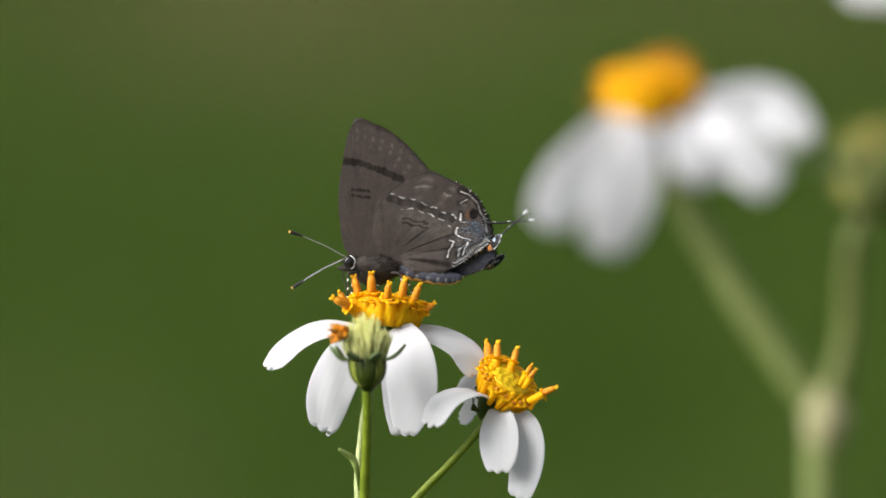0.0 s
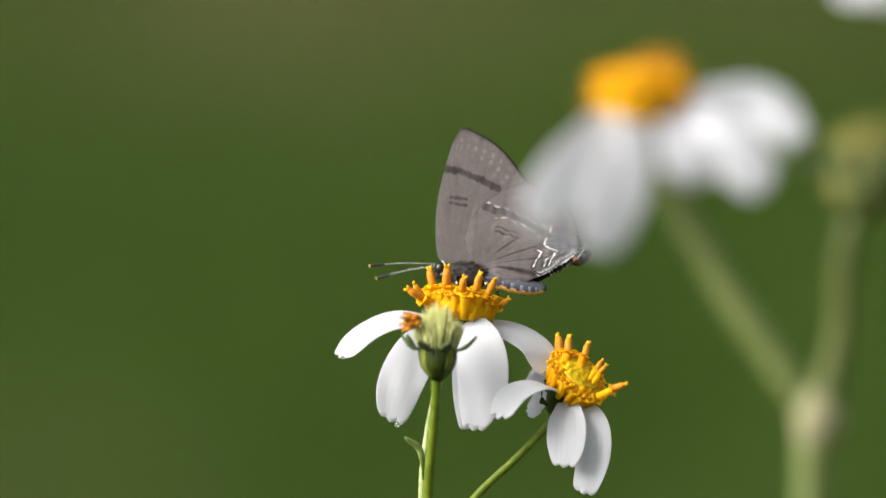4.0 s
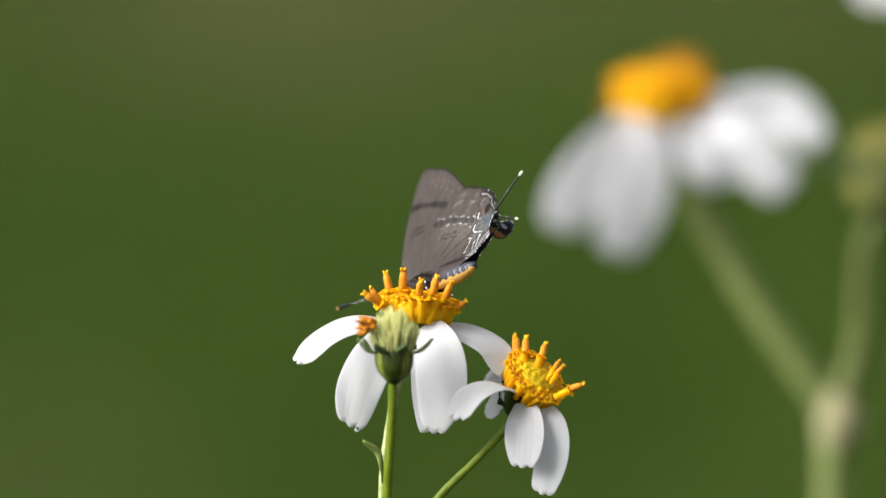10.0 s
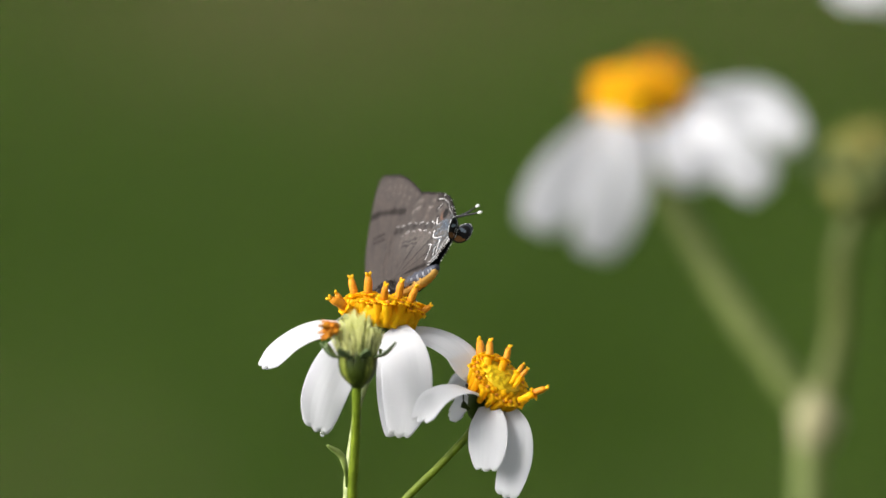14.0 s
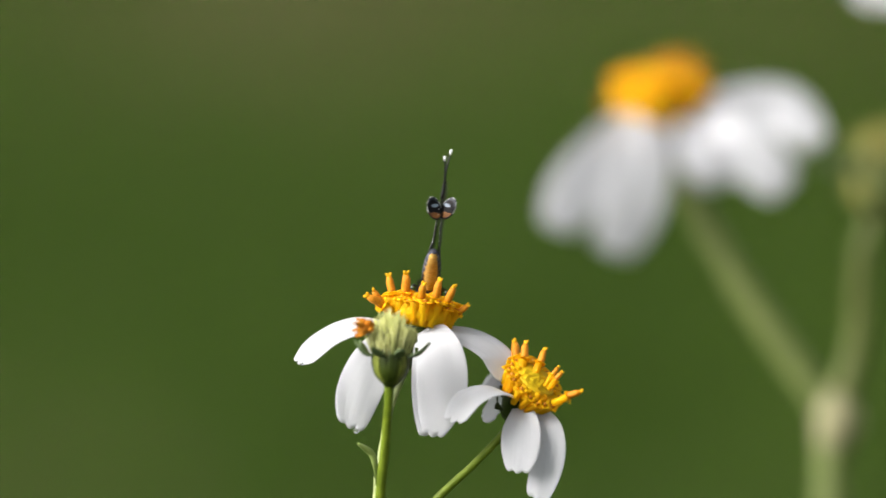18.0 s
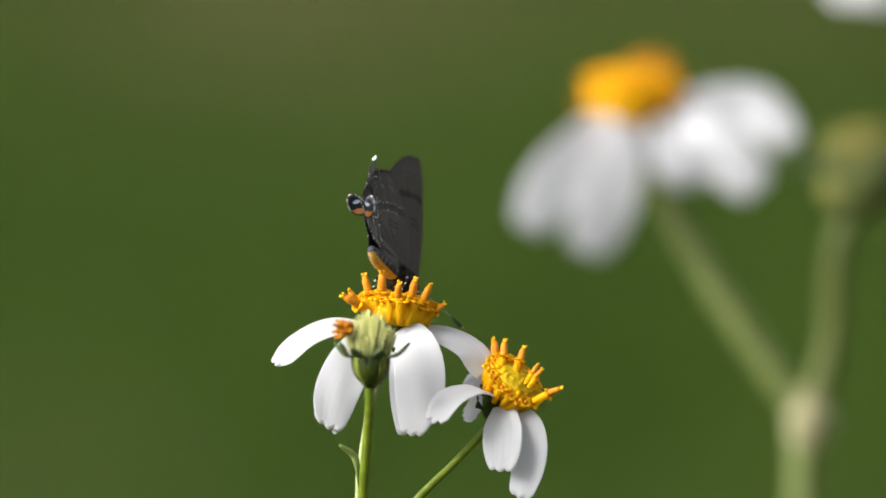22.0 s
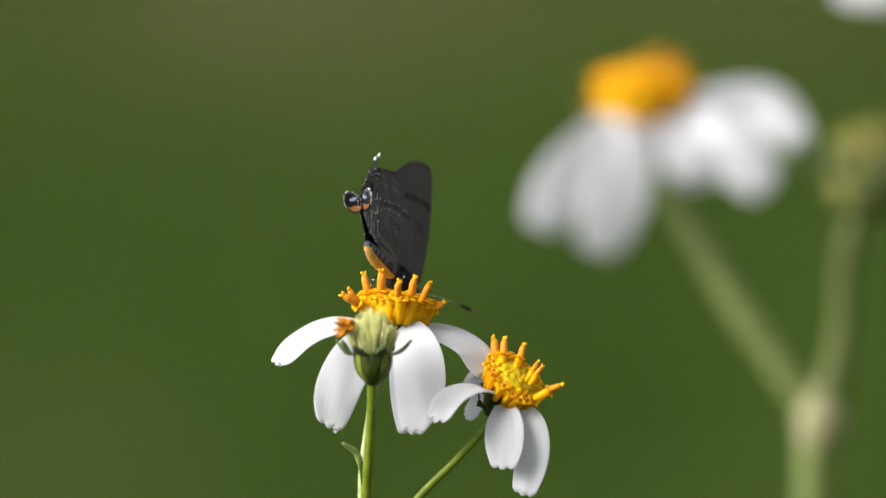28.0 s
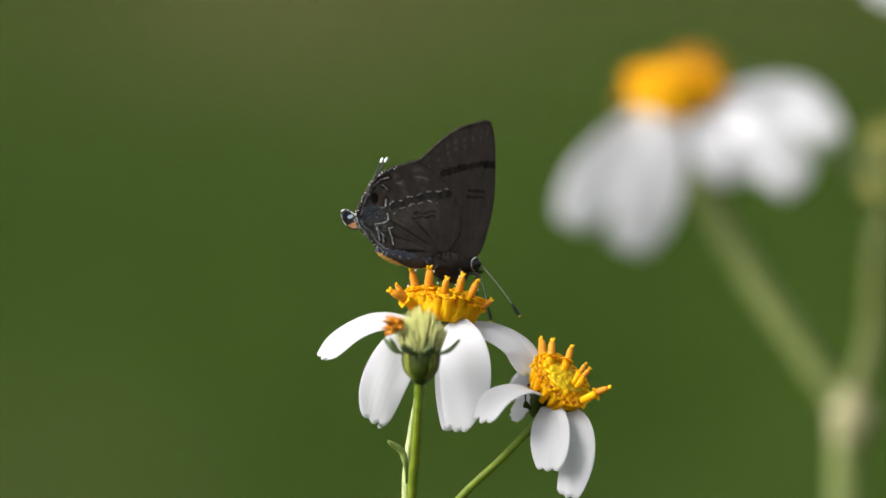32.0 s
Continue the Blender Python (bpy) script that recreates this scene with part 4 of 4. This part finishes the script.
for e in (-1, 1):
    for x0, x1, x2 in ((3.3, 4.3, 4.5), (1.8, 2.0, 1.2), (0.4, -1.2, -2.4)):
        bm = bmesh.new()
        line = curve([(x0, 0.5 * e, 1.4), (x1, 1.7 * e, 1.5), ((x1 + x2) / 2, 1.9 * e, 0.2), (x2, 1.7 * e, -1.2)], 6)
        for k in range(len(line) - 1):
            tube(bm, [line[k], line[k + 1]], 0.15 if k < 7 else 0.095, 7, 1 if k > 5 and k % 4 == 1 else 0)
        bpart("leg", bm, [DUSK, WHITE], label="dark leg with white bands", at=(x0, 0.5 * e, 1.4))


# ---- what moves ----
def motions():
    # seconds; shift of the plant at the height of its heads (mm across, mm up) and its lean in degrees; the same of the spent head
    # and of the smaller flower, by what they sway more than the rest; shift of the near plant in sheet units (across, up);
    # then the butterfly: turn, nose-down, lean, and where it stands (mm across and up from the sheet's middle)
    rows = [
        (0, 0.00, -0.00, 0.00, 0.00, -0.00, 0.0, 0.00, -0.00, 0.0, 0, 0, 7, 1, 0, -5.90, -4.02),
        (0.5, 2.38, 0.18, 0.58, 0.12, -0.04, -0.1, 0.15, -0.04, -0.1, -4, 0, 15, 2, -2, -5.70, -4.12),
        (0.9, 3.18, 0.16, 0.88, 0.09, -0.19, -0.6, 0.19, -0.22, -0.3, 15, 4, 13, 2, -1, -5.89, -4.14),
        (1, 4.14, 0.16, 1.14, 0.09, -0.19, -0.6, 0.19, -0.22, -0.3, 20, 5, 12, 2, -1, -5.93, -4.12),
        (1.1, 4.72, 0.16, 1.29, 0.09, -0.19, -0.6, 0.19, -0.22, -0.3, 18, 5, 11, 2, -1, -5.91, -4.15),
        (1.5, 1.91, 0.17, 0.68, 0.01, -0.23, -0.2, 0.09, -0.20, 0.4, 8, 5, 7, 2, 0, -5.85, -4.23),
        (2, 3.04, 0.26, 1.03, -0.04, -0.02, 0.4, 0.01, -0.05, 0.1, 5, 4, 13, -0, -2, -5.84, -4.66),
        (2.5, 1.11, 0.15, 0.67, -0.01, -0.02, -0.1, -0.01, -0.02, 0.1, 9, 4, 12, 3, -2, -5.63, -4.84),
        (2.9, -1.28, 0.07, 0.11, 0.07, 0.02, -0.1, 0.07, 0.16, -0.0, 15, 3, 7, 2, -4, -5.50, -4.83),
        (3, -1.54, 0.07, 0.04, 0.07, 0.02, -0.1, 0.07, 0.16, -0.0, 17, 3, 6, 2, -4, -5.45, -4.84),
        (3.1, -2.12, 0.07, -0.11, 0.07, 0.02, -0.1, 0.07, 0.16, -0.0, 16, 3, 7, 2, -3, -5.51, -4.98),
        (3.5, -1.09, -0.06, 0.17, -0.05, 0.19, 0.7, 0.02, 0.15, 0.9, 11, 2, 12, 3, 0, -5.76, -5.52),
        (3.9, 7.47, 0.45, 2.49, -0.17, 0.28, 0.3, -0.12, 0.47, -0.2, -10, 0, 18, 3, 13, -4.72, -5.53),
        (4, 7.73, 0.45, 2.56, -0.17, 0.28, 0.3, -0.12, 0.47, -0.2, -15, 0, 20, 3, 15, -4.43, -5.57),
        (4.1, 6.63, 0.45, 2.26, -0.17, 0.28, 0.3, -0.12, 0.47, -0.2, -3, 1, 22, 4, 16, -4.29, -5.64),
        (4.5, -2.85, -0.22, 0.27, -0.29, 0.57, 0.6, -0.26, 0.51, -1.3, 43, 5, 29, 6, 17, -3.94, -5.80),
        (6.5, 1.60, 0.37, 0.80, -0.23, 0.16, -0.4, -0.14, 0.25, 0.5, 34, 3, 35, 12, 20, -3.73, -6.36),
        (6.9, 9.44, 0.29, 3.60, -0.33, 0.46, -0.4, -0.20, 0.63, 0.5, 32, 3, 40, 13, 25, -3.64, -6.19),
        (7, 9.70, 0.29, 3.67, -0.33, 0.46, -0.4, -0.20, 0.63, 0.5, 32, 3, 42, 13, 27, -3.63, -6.18),
        (7.1, 6.99, 0.29, 2.94, -0.33, 0.46, -0.4, -0.20, 0.63, 0.5, 27, 2, 41, 15, 27, -3.62, -6.26),
        (7.5, 0.51, -0.19, 1.34, -0.55, 0.48, 0.2, -0.51, 0.64, 0.9, 6, -4, 40, 21, 29, -3.95, -6.55),
        (8, 6.94, 0.47, 2.31, -0.36, 0.34, -0.2, -0.21, 0.50, -0.0, 16, 2, 44, 23, 26, -4.39, -6.46),
        (8.5, 2.69, -0.02, 1.71, -0.36, 0.46, -0.2, -0.32, 0.60, 0.8, 13, -1, 49, 23, 24, -4.61, -6.64),
        (9, 5.22, 0.29, 1.80, -0.42, 0.40, 0.3, -0.33, 0.49, 0.7, 23, 0, 48, 26, 22, -4.70, -6.60),
        (9.5, 5.79, 0.42, 1.70, -0.56, 0.40, -0.2, -0.45, 0.50, 1.0, 32, -1, 50, 26, 25, -4.84, -6.24),
        (10, 3.22, 0.20, 1.29, -0.38, 0.39, 0.3, -0.28, 0.50, 0.6, 22, -3, 47, 27, 28, -4.99, -5.99),
        (10.5, 3.74, 0.17, 1.58, -0.44, 0.38, -0.0, -0.35, 0.51, 0.7, 14, -3, 46, 29, 31, -4.90, -5.81),
        (11, 2.18, 0.06, 1.44, -0.41, 0.41, 0.1, -0.30, 0.56, 0.4, 17, -1, 45, 30, 32, -4.94, -5.84),
        (11.5, 2.30, 0.14, 1.13, -0.40, 0.38, 0.4, -0.32, 0.54, 0.7, 5, -1, 44, 29, 33, -4.89, -6.05),
        (11.9, -0.66, -0.08, 0.69, -0.43, 0.38, 0.4, -0.38, 0.58, 1.1, -5, -0, 46, 28, 32, -5.16, -6.18),
        (12, -2.40, -0.08, 0.22, -0.43, 0.38, 0.4, -0.38, 0.58, 1.1, -7, 0, 46, 28, 31, -5.20, -6.21),
        (12.1, -3.30, -0.08, -0.02, -0.43, 0.38, 0.4, -0.38, 0.58, 1.1, -10, -1, 46, 28, 31, -5.19, -6.24),
        (12.5, -2.15, -0.10, 0.20, -0.49, 0.31, 0.4, -0.38, 0.42, 0.7, -21, -6, 46, 28, 29, -5.13, -6.42),
        (13, -1.83, -0.18, 0.44, -0.54, 0.35, 0.2, -0.44, 0.44, 0.8, -24, -3, 49, 28, 26, -5.09, -6.57),
        (13.5, 0.41, -0.10, 1.06, -0.50, 0.27, -0.1, -0.37, 0.46, 1.0, -30, -4, 46, 30, 24, -4.99, -6.57),
        (14, -0.59, -0.25, 1.06, -0.56, 0.42, -0.1, -0.46, 0.54, 1.1, -17, -3, 49, 29, 24, -4.99, -6.45),
        (14.5, 1.15, -0.10, 1.40, -0.68, 0.29, 0.1, -0.57, 0.41, 1.0, -27, -7, 52, 35, 22, -4.91, -6.25),
        (16.5, -0.34, -0.24, 1.41, -0.76, 0.39, 0.7, -0.52, 0.60, 1.4, -7, -3, 64, 36, 17, -5.02, -6.21),
        (16.9, 5.28, 0.18, 2.27, -0.53, 0.33, 1.0, -0.21, 0.45, 1.2, -28, -4, 70, 38, 11, -5.13, -6.22),
        (17, 7.73, 0.18, 2.93, -0.53, 0.33, 1.0, -0.21, 0.45, 1.2, -33, -4, 72, 38, 10, -5.20, -6.22),
        (17.1, 8.25, 0.18, 3.07, -0.53, 0.33, 1.0, -0.21, 0.45, 1.2, -24, -3, 73, 38, 10, -5.18, -6.16),
        (17.5, 6.53, -0.08, 3.18, -0.90, 0.24, 0.4, -0.59, 0.45, 2.2, 11, -1, 80, 39, 9, -5.32, -5.95),
        (18, 3.24, -0.28, 2.60, -0.85, 0.31, 0.6, -0.55, 0.50, 1.1, 19, -3, 86, 43, 8, -5.49, -6.09),
        (18.5, -0.91, -0.45, 1.63, -0.77, 0.31, -0.1, -0.51, 0.56, 1.7, -12, -1, 97, 42, 0, -5.08, -5.69),
        (19, 0.02, -0.20, 1.40, -0.78, 0.18, -0.2, -0.43, 0.42, 1.0, -44, -5, 108, 38, -8, -5.29, -5.49),
        (19.5, 1.19, -0.20, 1.86, -0.91, 0.32, 1.2, -0.60, 0.57, 2.2, -6, -3, 110, 40, -9, -5.23, -5.51),
        (19.9, -2.03, 0.09, -0.15, -0.71, 0.17, 1.3, -0.43, 0.25, 1.8, -25, -4, 113, 32, -9, -5.60, -5.46),
        (20, -0.61, 0.09, 0.23, -0.71, 0.17, 1.3, -0.43, 0.25, 1.8, -30, -4, 114, 31, -9, -5.72, -5.42),
        (20.1, 2.29, 0.09, 1.01, -0.71, 0.17, 1.3, -0.43, 0.25, 1.8, -29, -4, 115, 30, -9, -5.76, -5.38),
        (20.5, 3.59, 0.11, 2.00, -0.63, 0.27, 1.0, -0.32, 0.46, 1.5, -24, -4, 116, 26, -9, -5.81, -5.14),
        (20.9, 0.14, -0.15, 1.44, -0.61, 0.18, 0.1, -0.32, 0.44, 1.0, -15, -1, 116, 28, -9, -6.03, -4.96),
        (21, -1.02, -0.15, 1.13, -0.61, 0.18, 0.1, -0.32, 0.44, 1.0, -13, 0, 116, 28, -9, -6.07, -4.90),
        (21.1, -2.18, -0.15, 0.81, -0.61, 0.18, 0.1, -0.32, 0.44, 1.0, -16, -1, 116, 29, -9, -6.12, -4.88),
        (21.5, -2.02, -0.12, 0.47, -0.59, 0.16, 0.7, -0.25, 0.27, 1.1, -29, -6, 116, 32, -9, -6.26, -4.87),
        (22, 0.81, -0.09, 1.53, -0.54, 0.19, 0.6, -0.27, 0.40, 0.7, -29, -3, 115, 33, -11, -6.38, -4.89),
        (22.5, 3.44, 0.14, 1.76, -0.55, 0.12, 0.7, -0.21, 0.27, 0.8, -26, -4, 115, 35, -12, -6.59, -4.86),
        (22.9, 2.66, -0.07, 2.02, -0.61, 0.13, 0.3, -0.31, 0.29, 1.0, -17, -1, 115, 33, -12, -6.43, -5.03),
        (23, 1.76, -0.07, 1.78, -0.61, 0.13, 0.3, -0.31, 0.29, 1.0, -15, 0, 115, 33, -11, -6.36, -5.08),
        (23.1, 1.05, -0.07, 1.59, -0.61, 0.13, 0.3, -0.31, 0.29, 1.0, -14, 0, 115, 33, -11, -6.32, -5.11),
        (23.5, 1.84, 0.03, 1.75, -0.60, 0.14, 0.4, -0.27, 0.28, 0.8, -10, 0, 114, 32, -12, -6.20, -5.29),
        (24, 1.17, 0.01, 1.44, -0.60, 0.11, 0.7, -0.27, 0.26, 1.0, -26, 0, 115, 32, -11, -6.21, -5.34),
        (24.5, 3.35, 0.19, 1.93, -0.53, 0.14, 0.5, -0.25, 0.24, 0.6, -4, 2, 117, 31, -11, -5.92, -5.48),
        (26.5, 0.98, -0.09, 1.55, -0.48, 0.17, -0.0, -0.34, 0.30, 0.4, -9, 2, 116, 32, -9, -5.25, -5.14),
        (26.9, 3.09, 0.17, 1.75, -0.48, 0.15, 0.0, -0.29, 0.29, 0.3, -14, 0, 116, 33, -10, -5.32, -5.10),
        (27, 4.19, 0.17, 2.04, -0.48, 0.15, 0.0, -0.29, 0.29, 0.3, -15, 0, 116, 33, -10, -5.34, -5.09),
        (27.1, 4.51, 0.17, 2.13, -0.48, 0.15, 0.0, -0.29, 0.29, 0.3, -16, -0, 116, 34, -10, -5.43, -5.07),
        (27.5, -0.13, -0.08, 1.36, -0.64, 0.37, 0.1, -0.48, 0.55, 0.6, -20, -1, 118, 36, -10, -5.96, -4.88),
        (28, 0.85, 0.12, 1.08, -0.32, 0.32, 0.5, -0.19, 0.41, -0.1, -12, -2, 119, 37, -10, -6.61, -5.06),
        (28.5, 0.65, -0.08, 1.47, -0.50, 0.35, 0.0, -0.39, 0.47, 1.1, -9, -3, 123, 27, -15, -6.31, -4.55),
        (28.9, -3.32, -0.09, 0.06, -0.67, 0.23, 0.3, -0.55, 0.26, 1.4, 9, 1, 131, 14, -16, -6.09, -4.53),
        (29, -2.03, -0.09, 0.41, -0.67, 0.23, 0.3, -0.55, 0.26, 1.4, 14, 2, 133, 10, -16, -6.04, -4.49),
        (29.1, 0.23, -0.09, 1.02, -0.67, 0.23, 0.3, -0.55, 0.26, 1.4, 24, 4, 134, 9, -14, -6.1, -4.50),
        (29.5, 1.76, 0.14, 1.36, -0.14, 0.16, 0.5, -0.04, 0.24, 0.3, 63, 10, 138, 5, -8, -6.15, -4.52),
        (30, 4.36, 0.16, 2.39, -0.22, 0.05, -0.6, -0.08, 0.25, -0.4, 20, 2, 141, 4, -8, -5.86, -4.43),
        (30.5, 3.99, 0.34, 1.99, -0.26, -0.07, -0.5, -0.10, 0.18, -0.7, -9, -3, 148, 9, -3, -6.14, -4.23),
        (31, 3.79, 0.33, 1.87, -0.05, 0.25, 0.6, 0.03, 0.36, -0.7, 8, 0, 146, 12, -3, -6.50, -4.30),
        (31.5, 6.38, 0.33, 2.74, -0.02, 0.09, -0.4, 0.10, 0.20, -0.6, 31, 5, 150, 13, -3, -7, -4.20),
        (31.9, 5.57, 0.30, 2.43, -0.11, 0.06, -0.1, -0.01, 0.20, -0.3, 43, 4, 149, 12, -4, -7.15, -4.11),
        (32, 5.82, 0.30, 2.50, -0.11, 0.06, -0.1, -0.01, 0.20, -0.3, 46, 4, 149, 11, -4, -7.17, -4.09),
    ]
    ref = spot(784, 700)
    plant_rows, near_rows, fly_rows, sway_rows = [], [], [], {key: [] for key in BRANCH}
    for t, du, dv, lean, bu, bv, bl, cu, cv, cl, na, nb, turn, nose, roll, x, z in rows:
        r = Matrix.Rotation(radians(lean), 4, AHEAD)
        off = ref - MAIN
        slip = RIGHT * (du / 1000) + UP * (dv / 1000) - (r @ off - off)
        m = Matrix.Translation(MAIN + slip) @ r
        plant_rows.append((t, m))
        for key, pivot, across, rise, bend in (
                ("spent", spot(650, 640, 11), bu, bv, bl), ("spent_stem", spot(650, 690, 11), bu, bv, bl), ("leaf", spot(634, 868, 2), bu, bv, 0), ("small", spot(900, 700, 4), cu, cv, cl),
                ("small_stem", spot(860, 750, 2), cu * 0.5, cv * 0.4, 0), ("main_stem", spot(682, 600, 0), 0, 0, math.degrees(-bu / 22))):
            sway_rows[key].append((t, Matrix.Translation(RIGHT * (across / 1000) + UP * (rise / 1000) + pivot) @ Matrix.Rotation(radians(bend), 4, AHEAD) @ Matrix.Translation(-pivot)))
        near = (FOCUS - N / 1000) / FOCUS / 16000
        near_rows.append((t, Matrix.Translation(NEAR + RIGHT * (na * near) + UP * (nb * near))))
        a, p, w = radians(turn), radians(nose), radians(roll)
        level = Vector((-math.cos(a), math.sin(a), 0))
        right = Vector((math.sin(a), math.cos(a), 0))
        ahead = level * math.cos(p) - Vector((0, 0, math.sin(p)))
        top = (Vector((0, 0, math.cos(p))) + level * math.sin(p)) * math.cos(w) + right * math.sin(w)
        left = top.cross(ahead)
        stand = spot(784 + x * 16, 441 - z * 16, -max(0, (-4.0 - z)) * 1.2)
        body = Matrix.Translation(stand) @ Matrix((ahead, left, top)).transposed().to_4x4()
        fly_rows.append((t, m @ Matrix.Translation(-MAIN) @ body))
    walk(main_plant, plant_rows)
    walk(near_plant, near_rows)
    walk(butterfly, fly_rows)
    for key, piece in BRANCH.items():
        walk(piece, sway_rows[key])
    lift = [(0, 0), (3, 0), (4, 0), (7, 1), (9, 2), (14, 6), (18, 4), (23, 3), (28, 4), (30, 6), (32, 10)]
    walk(abdomen, [(t, Matrix.Translation(abdomen.location) @ Matrix.Rotation(radians(a), 4, "Y")) for t, a in lift])
    # hindwings rub past each other, forewings stay nearly still
    for side in (1, -1):
        low = {0: -11, 1: -5, 2: 0, 3: -1, 4: -1} if side < 0 else {0: 1, 1: 1, 2: 1, 3: 1, 4: 1}
        beat = [(k * 0.5, Matrix.Translation(HIND[side].location) @ Matrix.Rotation(radians(side * 2.1), 4, "Z") @ Matrix.Rotation(radians(side * 1.9), 4, "X") @ Matrix.Rotation(radians(low.get(k, 1.3 * side * math.sin(k * 1.9))), 4, "Y")) for k in range(65)]
        walk(HIND[side], beat)
        walk(FORE[side], [(0, Matrix.Translation(FORE[side].location) @ Matrix.Rotation(radians(side * 1.4), 4, "Z") @ Matrix.Rotation(radians(side * 1.3), 4, "X")), (32, Matrix.Translation(FORE[side].location) @ Matrix.Rotation(radians(side * 1.4), 4, "Z") @ Matrix.Rotation(radians(side * 1.3), 4, "X"))])
    # tails: seconds, rise of the left and of the right one in degrees
    wag = [(0, -10, 40), (1, -15, -10), (2, -15, 0), (3, 40, -14), (3.5, 28, -12), (4, 0, -5), (4.5, 42, 34), (6.5, -5, 0), (7, 8, 8), (8, -10, 0), (9, 34, 28), (10, 30, -42),
           (11, 18, -8), (12, 30, -46), (13, 0, -34), (14, -30, -22), (14.5, 34, 28), (16.5, -10, -15), (17, -12, -8), (17.5, 44, 40), (18, 44, 5), (19, 84, 86), (20, 80, 74),
           (21, 92, 96), (22, 96, 92), (23, 86, 80), (24, 84, 78), (26.5, 98, 94), (27, 100, 96), (28, 96, 92), (29, 80, 74), (30, 80, 74), (31, 100, 100), (32, 98, 92)]
    for side, i in ((1, 1), (-1, 2)):
        walk(TAIL[side], [(r[0], Matrix.Translation((-0.0107, 0, 0.0038)) @ Matrix.Rotation(radians(side * 4), 4, "Z") @ Matrix.Rotation(radians(r[i]), 4, "Y")) for r in wag])
    # antennae: seconds, spread and rise of each in degrees
    feel = [(0, 35, 25, 20, -28), (0.5, 30, 22, 20, -22), (1, 30, -8, 45, -38), (1.5, 20, -60, 20, -70), (2, 25, -45, 20, -55), (3, 20, -70, 20, -72), (4, 30, -8, 4, -12),
            (7, 26, -28, 25, -20), (9, 28, -20, 25, -10), (10, 32, -10, 30, 0), (12.5, 32, -6, 30, 0), (14, 30, -28, 30, -10), (18, 28, -20, 28, -20), (19, 28, -10, 28, -20), (20, 30, 0, 32, -6), (20.5, 30, 5, 32, 8), (21, 30, 5, 32, 10), (22, 28, 0, 26, -14), (23, 30, 0, 30, -10), (23.5, 30, 0, 30, 0), (24, 30, 0, 32, 8), (27, 30, 0, 32, 18), (28.5, 25, -10, 28, -12), (29, 25, -50, 28, -45),
            (30, 25, -60, 28, -28), (30.5, 25, -50, 28, 5), (31, 25, -50, 28, -10), (32, 20, -52, 20, -42)]
    for e, i in ((1, 1), (-1, 3)):
        walk(ANTENNA[e], [(r[0], Matrix.Translation((0.00465, 0.0003 * e, 0.0031)) @ Matrix.Rotation(radians(e * r[i]), 4, "Z") @ Matrix.Rotation(radians(-r[i + 1]), 4, "Y")) for r in feel])


motions()
